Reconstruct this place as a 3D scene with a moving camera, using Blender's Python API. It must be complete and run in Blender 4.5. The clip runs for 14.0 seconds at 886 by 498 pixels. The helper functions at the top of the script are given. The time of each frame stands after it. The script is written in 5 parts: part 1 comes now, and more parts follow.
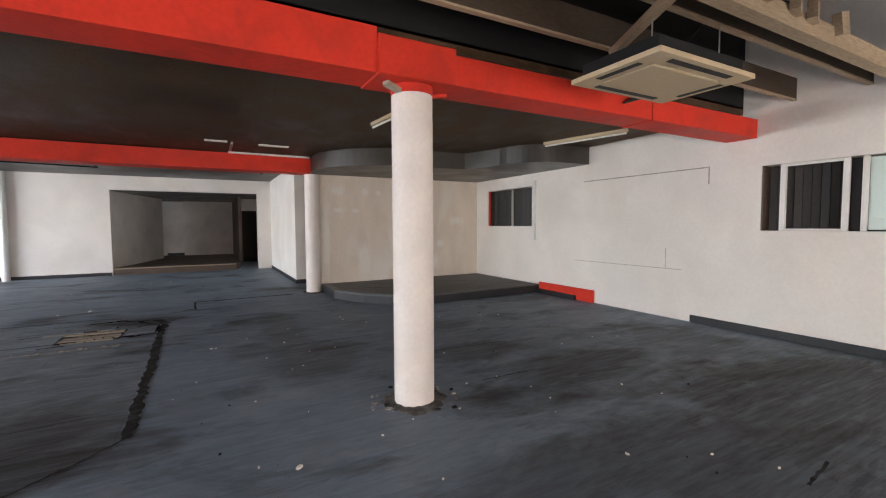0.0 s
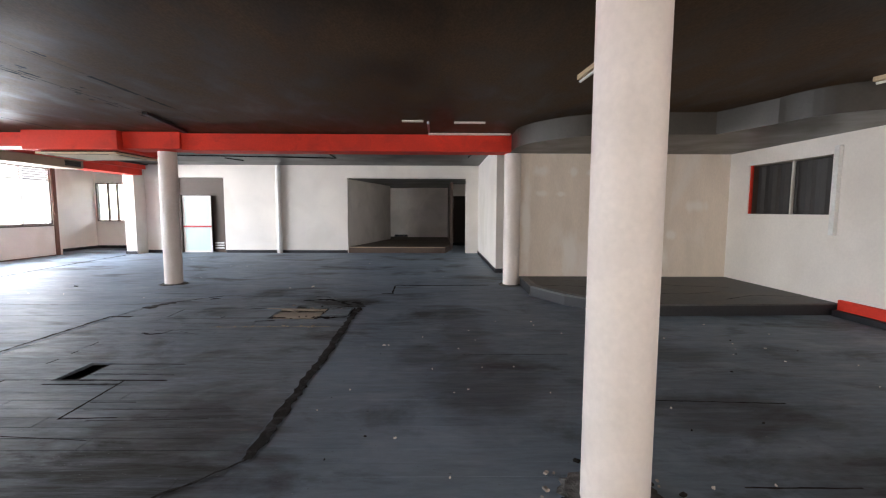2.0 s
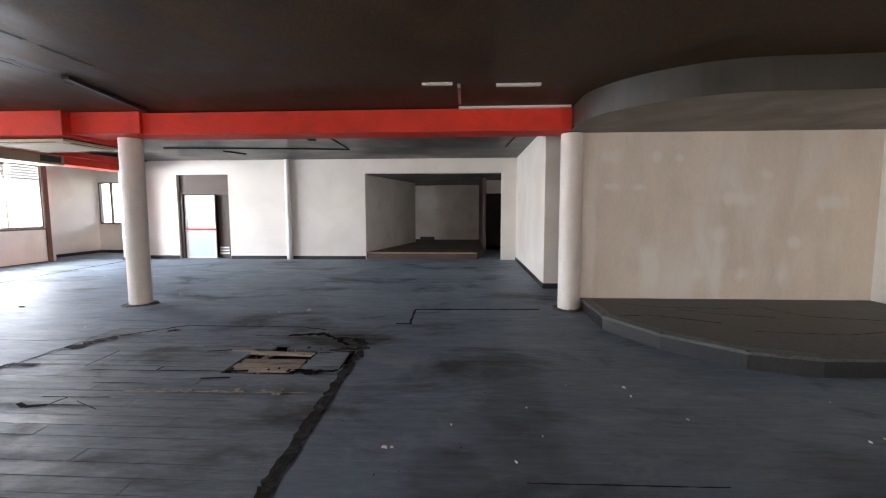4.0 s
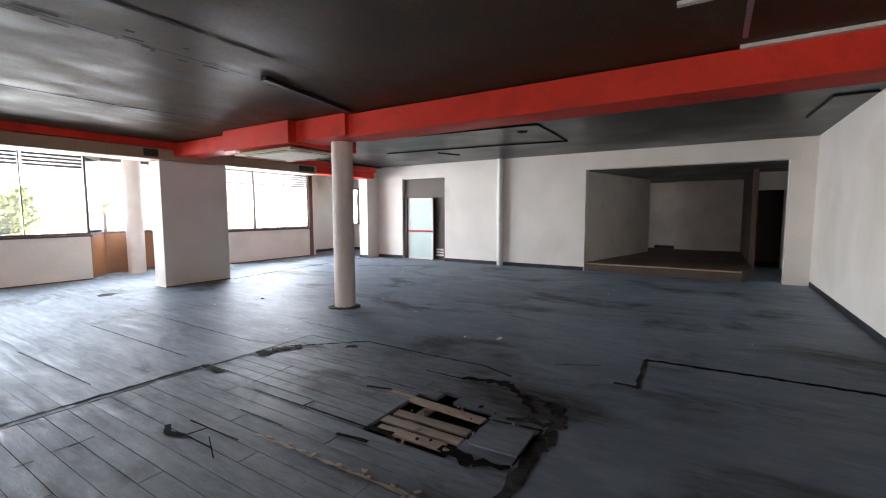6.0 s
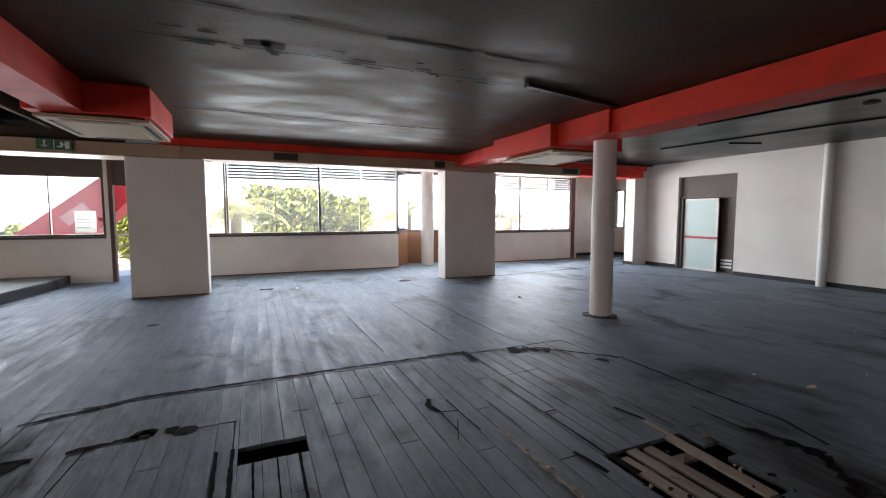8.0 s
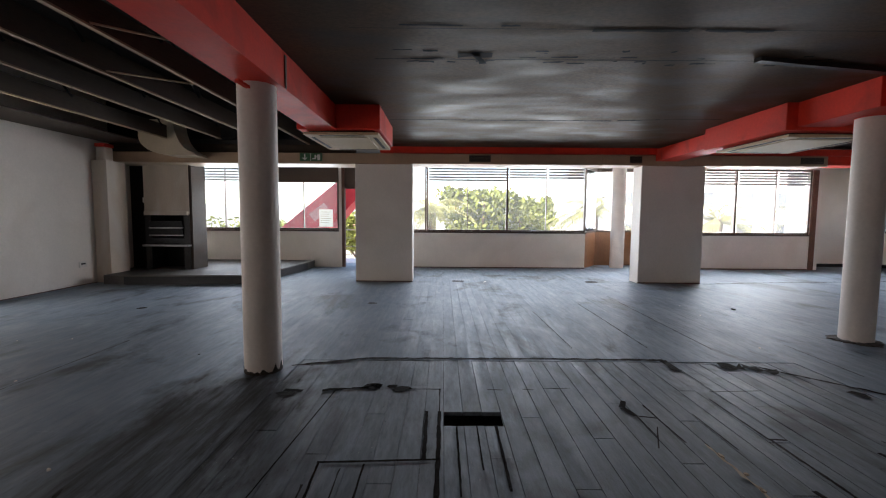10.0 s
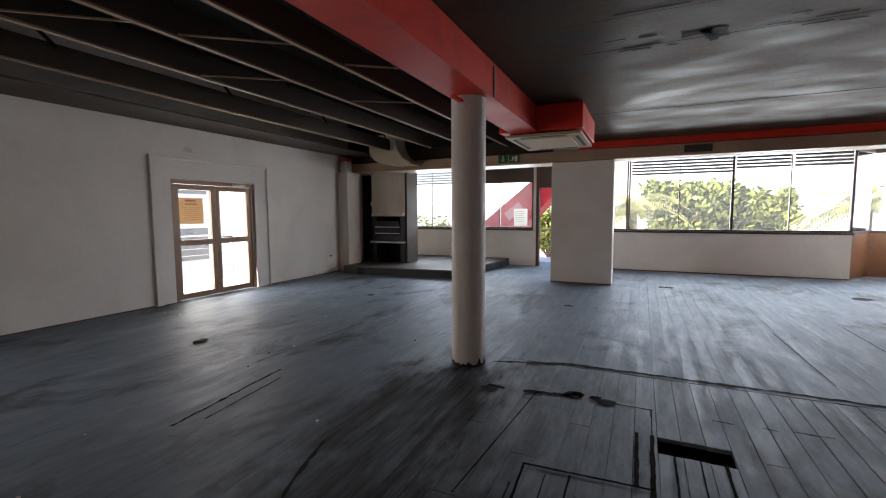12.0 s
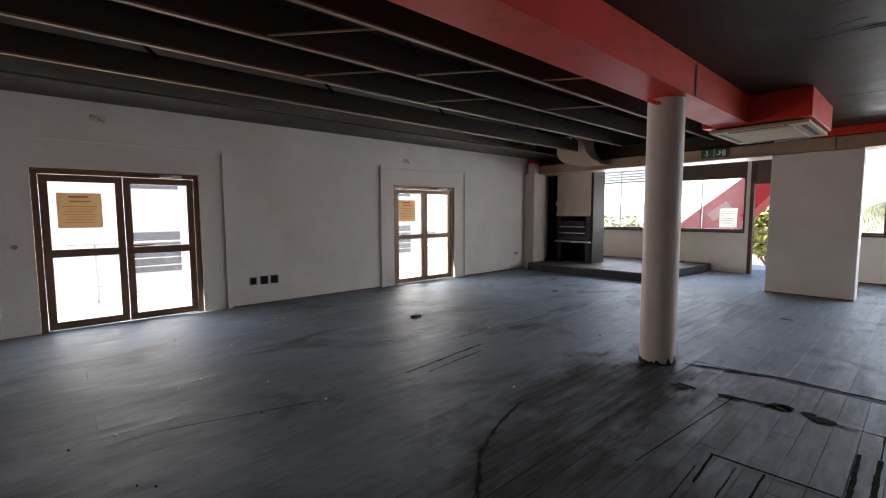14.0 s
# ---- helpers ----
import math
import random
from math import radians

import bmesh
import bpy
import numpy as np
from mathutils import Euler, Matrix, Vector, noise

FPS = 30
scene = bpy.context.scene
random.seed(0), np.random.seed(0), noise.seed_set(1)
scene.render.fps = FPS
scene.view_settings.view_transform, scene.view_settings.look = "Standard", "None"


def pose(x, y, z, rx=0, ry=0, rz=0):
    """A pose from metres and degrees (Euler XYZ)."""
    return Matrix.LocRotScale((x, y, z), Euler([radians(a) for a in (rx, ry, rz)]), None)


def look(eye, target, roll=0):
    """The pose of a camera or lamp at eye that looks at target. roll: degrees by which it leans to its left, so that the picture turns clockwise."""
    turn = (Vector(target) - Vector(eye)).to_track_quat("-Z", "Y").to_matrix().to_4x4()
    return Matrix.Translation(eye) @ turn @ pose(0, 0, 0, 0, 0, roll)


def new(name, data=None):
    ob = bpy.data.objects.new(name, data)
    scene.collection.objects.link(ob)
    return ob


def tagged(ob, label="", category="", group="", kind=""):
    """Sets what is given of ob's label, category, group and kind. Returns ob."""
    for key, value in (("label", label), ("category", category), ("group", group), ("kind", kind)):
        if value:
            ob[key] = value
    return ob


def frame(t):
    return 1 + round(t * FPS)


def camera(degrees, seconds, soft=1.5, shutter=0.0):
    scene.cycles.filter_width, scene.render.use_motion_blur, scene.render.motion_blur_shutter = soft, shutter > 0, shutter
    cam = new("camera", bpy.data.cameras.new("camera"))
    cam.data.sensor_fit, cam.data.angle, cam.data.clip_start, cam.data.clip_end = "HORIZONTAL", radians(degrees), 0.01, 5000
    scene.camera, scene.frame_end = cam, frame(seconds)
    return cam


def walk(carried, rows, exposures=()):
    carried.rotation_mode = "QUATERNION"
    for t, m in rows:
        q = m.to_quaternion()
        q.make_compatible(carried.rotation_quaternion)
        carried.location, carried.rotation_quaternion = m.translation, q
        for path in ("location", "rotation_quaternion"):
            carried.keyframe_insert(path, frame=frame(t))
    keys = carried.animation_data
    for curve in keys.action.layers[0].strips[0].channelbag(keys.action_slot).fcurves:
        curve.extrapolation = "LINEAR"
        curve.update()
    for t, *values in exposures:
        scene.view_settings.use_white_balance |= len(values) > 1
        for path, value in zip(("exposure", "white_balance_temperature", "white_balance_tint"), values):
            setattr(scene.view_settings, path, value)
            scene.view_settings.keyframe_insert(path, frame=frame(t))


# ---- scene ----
cam = camera(91.6, 14.0, 1.15)
PATH = [
    (0, (-0.053, 0.063, 1.490), (0.905, 1.815, 1.378), -0.3),
    (0.5, (0.153, 0.31, 1.5), (0.898, 2.162, 1.369), -0.4),
    (1, (0.292, 0.563, 1.521), (0.819, 2.485, 1.364), -0.3),
    (1.5, (0.476, 0.878, 1.513), (0.671, 2.861, 1.341), 0.2),
    (2, (0.544, 1.247, 1.494), (0.566, 3.239, 1.316), 0.2),
    (4.5, (0.416, 3.835, 1.507), (0.211, 5.816, 1.324), -0.4),
    (5, (0.36, 4.263, 1.512), (-0.123, 6.196, 1.328), -0.5),
    (5.5, (0.322, 4.629, 1.522), (-0.504, 6.442, 1.342), -0.4),
    (6, (0.231, 4.927, 1.524), (-0.83, 6.613, 1.354), -0.1),
    (6.5, (0.148, 5.077, 1.551), (-1.135, 6.602, 1.392), -0.0),
    (7, (0.156, 5.143, 1.556), (-1.357, 6.442, 1.403), 0.2),
    (7.5, (0.151, 5.137, 1.549), (-1.547, 6.182, 1.395), 0.2),
    (8, (0.182, 5.109, 1.521), (-1.644, 5.911, 1.365), 0.0),
    (10.5, (0.288, 4.934, 1.457), (-1.697, 4.747, 1.298), 0.4),
    (11, (0.294, 4.919, 1.48), (-1.66, 4.528, 1.314), 0.2),
    (11.5, (0.298, 4.868, 1.488), (-1.597, 4.251, 1.322), -0.0),
    (12, (0.297, 4.834, 1.512), (-1.512, 3.999, 1.345), -0.3),
    (12.5, (0.371, 4.87, 1.532), (-1.329, 3.83, 1.365), -0.3),
    (13, (0.494, 4.907, 1.507), (-1.081, 3.685, 1.348), -0.0),
    (13.5, (0.641, 4.944, 1.517), (-0.785, 3.551, 1.359), 0.2),
    (14, (0.819, 5.041, 1.516), (-0.507, 3.552, 1.351), -0.2),
]
EXPOSURES = [(t, stops, 6700, 16) for t, stops in ((0, 3.72), (2, 3.62), (4.5, 3.65), (5.5, 3.4), (7.0, 2.8), (8.2, 2.55), (10.5, 2.28), (14, 2.45))]
walk(cam, [(t, look(eye, target, roll)) for t, eye, target, roll in PATH], EXPOSURES)

# ---- world and light ----
SUN_EL, SUN_AZ = 52.0, 10.0       # degrees; azimuth from +x towards -y
world = bpy.data.worlds.new("sky_world")
scene.world = world
world.use_nodes = True
wn = world.node_tree.nodes
wsky = wn.new("ShaderNodeTexSky")
wsky.sky_type = 'NISHITA'
wsky.sun_disc = False
wsky.sun_elevation = radians(SUN_EL)
wsky.sun_rotation = radians(90 + SUN_AZ)
wn["Background"].inputs["Strength"].default_value = 0.15
world.node_tree.links.new(wsky.outputs[0], wn["Background"].inputs["Color"])
sun_data = bpy.data.lights.new("sun", 'SUN')
sun_data.energy, sun_data.angle, sun_data.color = 4.0, radians(0.5), (1.0, 0.94, 0.85)
sun = new("sun", sun_data)
sun.matrix_world = look((math.cos(radians(SUN_EL)) * math.cos(radians(SUN_AZ)) * 50, -math.cos(radians(SUN_EL)) * math.sin(radians(SUN_AZ)) * 50, math.sin(radians(SUN_EL)) * 50), (0, 0, 0))


def opening_light(at, target, width, height, watts, color):
    """The sky's light coming in through an opening."""
    d = bpy.data.lights.new("sky_opening", 'AREA')
    d.shape, d.size, d.size_y, d.energy, d.color = 'RECTANGLE', width, height, watts, color
    o = new("sky_opening", d)
    o.matrix_world = look(at, target)


SKY_C = (0.86, 0.93, 1.0)
opening_light((-12.12, 6.5, 1.95), (0, 6.5, 1.9), 4.8, 1.75, 54, SKY_C)
opening_light((-12.12, 13.7, 1.9), (0, 13.7, 1.8), 3.0, 1.75, 62, SKY_C)
opening_light((-12.12, 0.1, 1.95), (0, 0.1, 1.9), 3.8, 1.7, 38, SKY_C)
opening_light((-12.85, 10.6, 1.95), (0, 10.6, 1.9), 2.0, 1.7, 34, SKY_C)
opening_light((0.12, -2.72, 1.05), (0.12, 3, 1.0), 1.7, 2.0, 12, (1.0, 0.95, 0.88))
opening_light((-5.28, -2.72, 1.05), (-5.28, 3, 1.0), 1.6, 2.0, 20, (1.0, 0.95, 0.88))
# Lamp of the unseen corner door, added to brighten the east side.
opening_light((5.4, -2.72, 1.1), (4.6, 3, 1.1), 1.6, 2.0, 20, (1.0, 0.95, 0.88))

# ---- materials ----


def material(name, color, rough=0.6, metal=0.0, big=0.15, fine=0.08, big_scale=0.8, fine_scale=30.0, bump=0.1, bump_scale=60.0,
             rand=0.0, stain=None, stain_amount=0.0, stain_scale=1.2, stretch=(1, 1, 1), island=False, rough_var=0.1, spec=0.5, dabs=()):
    """A painted or raw surface: base colour, variation at two scales, stains with a shape of their own and fine relief."""
    m = bpy.data.materials.new(name)
    m.use_nodes = True
    nt = m.node_tree
    n, lk = nt.nodes, nt.links
    b = n["Principled BSDF"]
    geo = n.new("ShaderNodeNewGeometry")
    mp = n.new("ShaderNodeMapping")
    mp.inputs["Scale"].default_value = stretch
    lk.new(geo.outputs["Position"], mp.inputs["Vector"])

    def noise_node(scale, detail=4.0, dist=0.0):
        t = n.new("ShaderNodeTexNoise")
        t.inputs["Scale"].default_value, t.inputs["Detail"].default_value = scale, detail
        t.inputs["Distortion"].default_value = dist
        lk.new(mp.outputs[0], t.inputs["Vector"])
        return t.outputs["Fac"]

    def remap(sock, a0, a1, b0, b1):
        r = n.new("ShaderNodeMapRange")
        for k, v in zip(("From Min", "From Max", "To Min", "To Max"), (a0, a1, b0, b1)):
            r.inputs[k].default_value = v
        lk.new(sock, r.inputs["Value"])
        return r.outputs["Result"]

    def times(a, c):
        q = n.new("ShaderNodeMath")
        q.operation = 'MULTIPLY'
        lk.new(a, q.inputs[0]), lk.new(c, q.inputs[1])
        return q.outputs[0]
    nb, nf = noise_node(big_scale, 5.0, 0.4), noise_node(fine_scale, 3.0)
    val = times(remap(nb, 0.3, 0.7, 1 - big, 1 + big), remap(nf, 0.3, 0.7, 1 - fine, 1 + fine))
    if rand:
        if island:
            src = geo.outputs["Random Per Island"]
        else:
            src = n.new("ShaderNodeObjectInfo").outputs["Random"]
        val = times(val, remap(src, 0, 1, 1 - rand, 1 + rand))
    vm = n.new("ShaderNodeVectorMath")
    vm.operation = 'SCALE'
    vm.inputs[0].default_value = color
    lk.new(val, vm.inputs["Scale"])
    col = vm.outputs[0]
    if stain:
        mx = n.new("ShaderNodeMix")
        mx.data_type = 'RGBA'
        ns = noise_node(stain_scale, 8.0, 0.8)
        lk.new(remap(ns, 0.5, 0.68, 0, stain_amount), mx.inputs["Factor"])
        lk.new(col, mx.inputs["A"])
        mx.inputs["B"].default_value = (*stain, 1)
        col = mx.outputs["Result"]
    wobble = remap(noise_node(5.0, 5.0), 0.2, 0.8, -0.5, 0.5) if dabs else None
    for (x, y, z), (rx, ry, rz), tone in dabs:
        tm = n.new("ShaderNodeMapping")
        tm.vector_type = 'TEXTURE'
        tm.inputs["Location"].default_value, tm.inputs["Scale"].default_value = (x, y, z), (rx, ry, rz)
        lk.new(geo.outputs["Position"], tm.inputs["Vector"])
        ln = n.new("ShaderNodeVectorMath")
        ln.operation = 'LENGTH'
        lk.new(tm.outputs[0], ln.inputs[0])
        sm = n.new("ShaderNodeMath")
        sm.operation = 'ADD'
        lk.new(ln.outputs["Value"], sm.inputs[0]), lk.new(wobble, sm.inputs[1])
        mx = n.new("ShaderNodeMix")
        mx.data_type = 'RGBA'
        lk.new(remap(sm.outputs[0], 0.5, 1.25, 0.75, 0.0), mx.inputs["Factor"])
        lk.new(col, mx.inputs["A"])
        mx.inputs["B"].default_value = (*tone, 1)
        col = mx.outputs["Result"]
    lk.new(col, b.inputs["Base Color"])
    lk.new(remap(nb, 0.3, 0.7, max(0.05, rough - rough_var), min(1, rough + rough_var)), b.inputs["Roughness"])
    b.inputs["Metallic"].default_value = metal
    b.inputs["Specular IOR Level"].default_value = spec
    if bump:
        bp = n.new("ShaderNodeBump")
        bp.inputs["Strength"].default_value = bump
        bp.inputs["Distance"].default_value = 0.01
        lk.new(noise_node(bump_scale, 5.0), bp.inputs["Height"])
        lk.new(bp.outputs[0], b.inputs["Normal"])
    return m


def glass(name, tint=(0.95, 0.97, 0.96), rough=0.02):
    m = bpy.data.materials.new(name)
    m.use_nodes = True
    n, lk = m.node_tree.nodes, m.node_tree.links
    n.remove(n["Principled BSDF"])
    tr, gl, mx, fr = n.new("ShaderNodeBsdfTransparent"), n.new("ShaderNodeBsdfGlossy"), n.new("ShaderNodeMixShader"), n.new("ShaderNodeFresnel")
    tr.inputs[0].default_value = (*tint, 1)
    gl.inputs["Roughness"].default_value = rough
    fr.inputs[0].default_value = 1.2
    lk.new(fr.outputs[0], mx.inputs[0]), lk.new(tr.outputs[0], mx.inputs[1]), lk.new(gl.outputs[0], mx.inputs[2])
    # dusty is an added translucent veil that imitates glare washing out the view.
    dusty, glare_veil = n.new("ShaderNodeBsdfTranslucent"), n.new("ShaderNodeMixShader")
    glare_veil.inputs[0].default_value = 0.014
    lk.new(mx.outputs[0], glare_veil.inputs[1]), lk.new(dusty.outputs[0], glare_veil.inputs[2])
    lk.new(glare_veil.outputs[0], n["Material Output"].inputs["Surface"])
    return m


M_WALL = material("white_plaster", (0.81, 0.755, 0.69), 0.7, big=0.05, fine=0.03, big_scale=1.1, stain=(0.55, 0.47, 0.37), stain_amount=0.22, stain_scale=0.7, bump=0.15, bump_scale=25)
# dabs of pale filler on the platform's back wall: x, z, half width, half height
FILLER = [((x, 9.86, z), (rx, 0.6, rz), (0.84, 0.79, 0.72)) for x, z, rx, rz in (
    (2.58, 2.27, 0.16, 0.10), (3.23, 2.26, 0.09, 0.09), (3.55, 2.25, 0.07, 0.06), (2.6, 1.84, 0.13, 0.06), (2.99, 1.83, 0.10, 0.05), (4.42, 1.66, 0.26, 0.11), (4.16, 1.14, 0.13, 0.14),
    (4.15, 0.66, 0.10, 0.36), (3.87, 0.55, 0.08, 0.08), (4.5, 0.55, 0.09, 0.11), (4.79, 2.0, 0.12, 0.09), (5.1, 0.55, 0.09, 0.22), (5.24, 1.03, 0.10, 0.09), (2.3, 1.2, 0.10, 1.0), (3.2, 0.6, 0.16, 0.5), (5.7, 1.6, 0.2, 0.12))]
M_WALL_B = material("patched_plaster", (0.73, 0.63, 0.525), 0.75, big=0.10, fine=0.04, big_scale=1.2, stain=(0.82, 0.77, 0.71), stain_amount=0.85, stain_scale=0.9, bump=0.2, bump_scale=20, stretch=(1.6, 1.6, 0.55), dabs=FILLER)
M_COL = material("white_column_paint", (0.73, 0.66, 0.61), 0.6, big=0.06, fine=0.04, big_scale=3, stain=(0.60, 0.50, 0.42), stain_amount=0.22, stain_scale=1.6, bump=0.1, bump_scale=40)
M_SCAR = material("dirty_wall_mark", (0.36, 0.32, 0.28), 0.9, big=0.4, fine=0.4, big_scale=6, bump=0.2)
M_PIPE = material("white_pipe_paint", (0.78, 0.77, 0.74), 0.45, big=0.05, stain=(0.6, 0.55, 0.48), stain_amount=0.3)
STAINS = [(1.0, 4.9, 0.6, 0.7, 0.55), (0.85, 6.5, 0.3, 1.5, 0.4), (2.7, 4.3, 0.7, 0.4, 0.6), (3.5, 3.3, 1.0, 0.5, 0.75), (-1.5, 3.5, 1.1, 0.5, 0.9), (-2.7, 3.3, 1.35, 0.65, 0.9), (-1.2, 4.1, 0.7, 0.5, 0.75), (-2.6, 4.0, 0.8, 0.35, 0.5), (-0.95, 8.15, 0.6, 0.4, 0.9), (4.7, 1.5, 2.2, 1.5, 0.8), (3.0, 1.5, 1.5, 0.9, 0.7), (1.9, 1.9, 0.9, 0.45, 0.55), (5.3, 3.3, 0.8, 0.9, 0.5), (0.35, 5.6, 0.3, 0.35, 0.5), (2.9, 5.7, 0.6, 0.4, 0.5)]


def floor_material(name, base, dust, bare, island, rand):
    """Worn grey floor paint: dust, dark blotches, oily stains of their own shape, flecks and scuffs along the boards."""
    m = bpy.data.materials.new(name)
    m.use_nodes = True
    n, lk = m.node_tree.nodes, m.node_tree.links
    bs = n["Principled BSDF"]
    geo = n.new("ShaderNodeNewGeometry")

    def nz(scale, detail=6.0, rough=0.55, stretch=(1, 1, 1), dist=0.0):
        mp = n.new("ShaderNodeMapping")
        mp.inputs["Scale"].default_value = stretch
        lk.new(geo.outputs["Position"], mp.inputs["Vector"])
        t = n.new("ShaderNodeTexNoise")
        for k, v in (("Scale", scale), ("Detail", detail), ("Roughness", rough), ("Distortion", dist)):
            t.inputs[k].default_value = v
        lk.new(mp.outputs[0], t.inputs["Vector"])
        return t.outputs["Fac"]

    def rng(sock, a0, a1, b0, b1):
        r = n.new("ShaderNodeMapRange")
        for k, v in zip(("From Min", "From Max", "To Min", "To Max"), (a0, a1, b0, b1)):
            r.inputs[k].default_value = v
        lk.new(sock, r.inputs["Value"])
        return r.outputs["Result"]

    def op(kind, a, c):
        q = n.new("ShaderNodeMath")
        q.operation = kind
        lk.new(a, q.inputs[0])
        if isinstance(c, float):
            q.inputs[1].default_value = c
        else:
            lk.new(c, q.inputs[1])
        return q.outputs[0]

    def mix(fac, a, col):
        x = n.new("ShaderNodeMix")
        x.data_type = 'RGBA'
        lk.new(fac, x.inputs["Factor"])
        lk.new(a, x.inputs["A"])
        x.inputs["B"].default_value = (*col, 1)
        return x.outputs["Result"]
    src = geo.outputs["Random Per Island"] if island else n.new("ShaderNodeObjectInfo").outputs["Random"]
    vm = n.new("ShaderNodeVectorMath")
    vm.operation = 'SCALE'
    vm.inputs[0].default_value = base
    tone = op('MULTIPLY', rng(nz(0.35, 3.0), 0.3, 0.7, 0.75, 1.25), rng(src, 0, 1, 1 - rand, 1 + rand))
    tone = op('MULTIPLY', tone, rng(nz(14.0, 8.0, 0.7, (0.3, 1.5, 1)), 0.25, 0.75, 1 - bare * 0.7, 1 + bare * 0.7))
    lk.new(tone, vm.inputs["Scale"])
    col = vm.outputs[0]
    col = mix(rng(nz(1.6, 9.0, 0.65, (0.7, 1.3, 1), 0.6), 0.52, 0.72, 0.0, 0.7), col, dust)
    col = mix(rng(nz(0.9, 9.0, 0.62, (0.7, 1.2, 1), 0.5), 0.53, 0.66, 0.0, 0.8), col, (0.022, 0.021, 0.021))
    wob = rng(nz(2.4, 8.0, 0.6, (0.7, 1.3, 1), 0.4), 0.2, 0.8, -0.6, 0.6)
    total = None
    for x, y, rx, ry, amount in STAINS:
        mp = n.new("ShaderNodeMapping")
        mp.vector_type = 'TEXTURE'
        mp.inputs["Location"].default_value, mp.inputs["Scale"].default_value = (x, y, 0), (rx, ry, 1000)
        lk.new(geo.outputs["Position"], mp.inputs["Vector"])
        ln = n.new("ShaderNodeVectorMath")
        ln.operation = 'LENGTH'
        lk.new(mp.outputs[0], ln.inputs[0])
        d = rng(op('ADD', ln.outputs["Value"], wob), 0.65, 1.2, amount, 0.0)
        total = d if total is None else op('MAXIMUM', total, d)
    total = op('MULTIPLY', total, rng(nz(6.0, 9.0, 0.75, (0.25, 2.4, 1), 0.3), 0.35, 0.6, 0.6, 1.0))
    col = mix(total, col, (0.026, 0.021, 0.016))
    col = mix(rng(nz(3.5, 10.0, 0.75, (0.25, 2.2, 1)), 0.62, 0.70, 0.0, bare), col, (0.17, 0.14, 0.11))
    col = mix(rng(nz(55.0, 4.0, 0.5), 0.70, 0.74, 0.0, 0.65), col, (0.30, 0.31, 0.31))
    col = mix(rng(nz(30.0, 4.0, 0.5), 0.70, 0.75, 0.0, 0.7), col, (0.015, 0.014, 0.014))
    lk.new(col, bs.inputs["Base Color"])
    lk.new(op('MAXIMUM', rng(nz(4.5, 10.0, 0.78, (0.3, 2.0, 1), 0.3), 0.33, 0.67, 0.38, 0.80), total), bs.inputs["Roughness"])
    bs.inputs["Specular IOR Level"].default_value = 0.27
    bp = n.new("ShaderNodeBump")
    bp.inputs["Strength"].default_value, bp.inputs["Distance"].default_value = 0.12 + 0.2 * bare, 0.012
    lk.new(nz(9.0, 8.0, 0.65, (0.5, 2.0, 1)), bp.inputs["Height"])
    lk.new(bp.outputs[0], bs.inputs["Normal"])
    return m


M_FLOOR = floor_material("grey_floor_paint", (0.172, 0.216, 0.262), (0.275, 0.330, 0.388), 0.35, True, 0.04)
M_FLOOR_B = floor_material("grey_floor_board", (0.172, 0.216, 0.262), (0.275, 0.330, 0.388), 0.35, False, 0.05)
M_BOARD = floor_material("worn_floor_board", (0.155, 0.184, 0.212), (0.245, 0.275, 0.305), 0.6, False, 0.12)
M_SUB = material("subfloor_dirt", (0.035, 0.028, 0.022), 0.95, big=0.4, fine=0.3, bump=0.6)
M_SEAM = material("black_floor_filler", (0.020, 0.018, 0.016), 0.9, big=0.4, fine=0.5, bump=0.8, spec=0.1, stain=(0.075, 0.078, 0.08), stain_amount=0.75, stain_scale=7.0)
M_TORN = material("torn_black_gap", (0.010, 0.008, 0.007), 0.95, big=0.4, fine=0.5, bump=0.8, spec=0.05)
M_SCREED = material("dusty_broken_screed", (0.075, 0.070, 0.064), 0.9, big=0.45, fine=0.4, big_scale=5, bump=0.8, stain=(0.20, 0.19, 0.18), stain_amount=0.7, stain_scale=6.0)
M_RAW = material("raw_pine", (0.36, 0.29, 0.22), 0.75, big=0.25, fine=0.2, fine_scale=40, stretch=(0.3, 3, 3), bump=0.3, rand=0.15)
M_CEIL = material("black_ceiling_paint", (0.076, 0.047, 0.028), 0.52, big=0.45, fine=0.2, big_scale=1.4, bump=0.16, bump_scale=4, rough_var=0.16, spec=0.08, stretch=(2.0, 0.9, 1))
M_CEIL_N = material("charcoal_ceiling_paint", (0.030, 0.029, 0.029), 0.42, big=0.2, fine=0.12, bump=0.12, bump_scale=8)
M_STRIP = material("grey_ceiling_board", (0.085, 0.062, 0.047), 0.7, big=0.15, fine=0.1)
M_GAP = material("ceiling_gap", (0.004, 0.004, 0.004), 0.9, bump=0)
M_RED = material("red_beam_paint", (0.70, 0.042, 0.021), 0.6, big=0.10, fine=0.05, big_scale=1.4, stain=(0.36, 0.03, 0.02), stain_amount=0.45, stain_scale=2.2, bump=0.1, bump_scale=14, spec=0.25)
M_BULK = material("grey_brown_bulkhead", (0.050, 0.044, 0.036), 0.4, big=0.2, fine=0.1, big_scale=1.5, bump=0.1, bump_scale=10)
M_BEIGE = material("beige_duct_paint", (0.42, 0.29, 0.19), 0.6, big=0.12, fine=0.06, stain=(0.28, 0.2, 0.14), stain_amount=0.4, bump=0.1)
M_BELL = material("galvanised_beige_sheet", (0.60, 0.50, 0.36), 0.45, big=0.1, fine=0.05, bump=0.05)
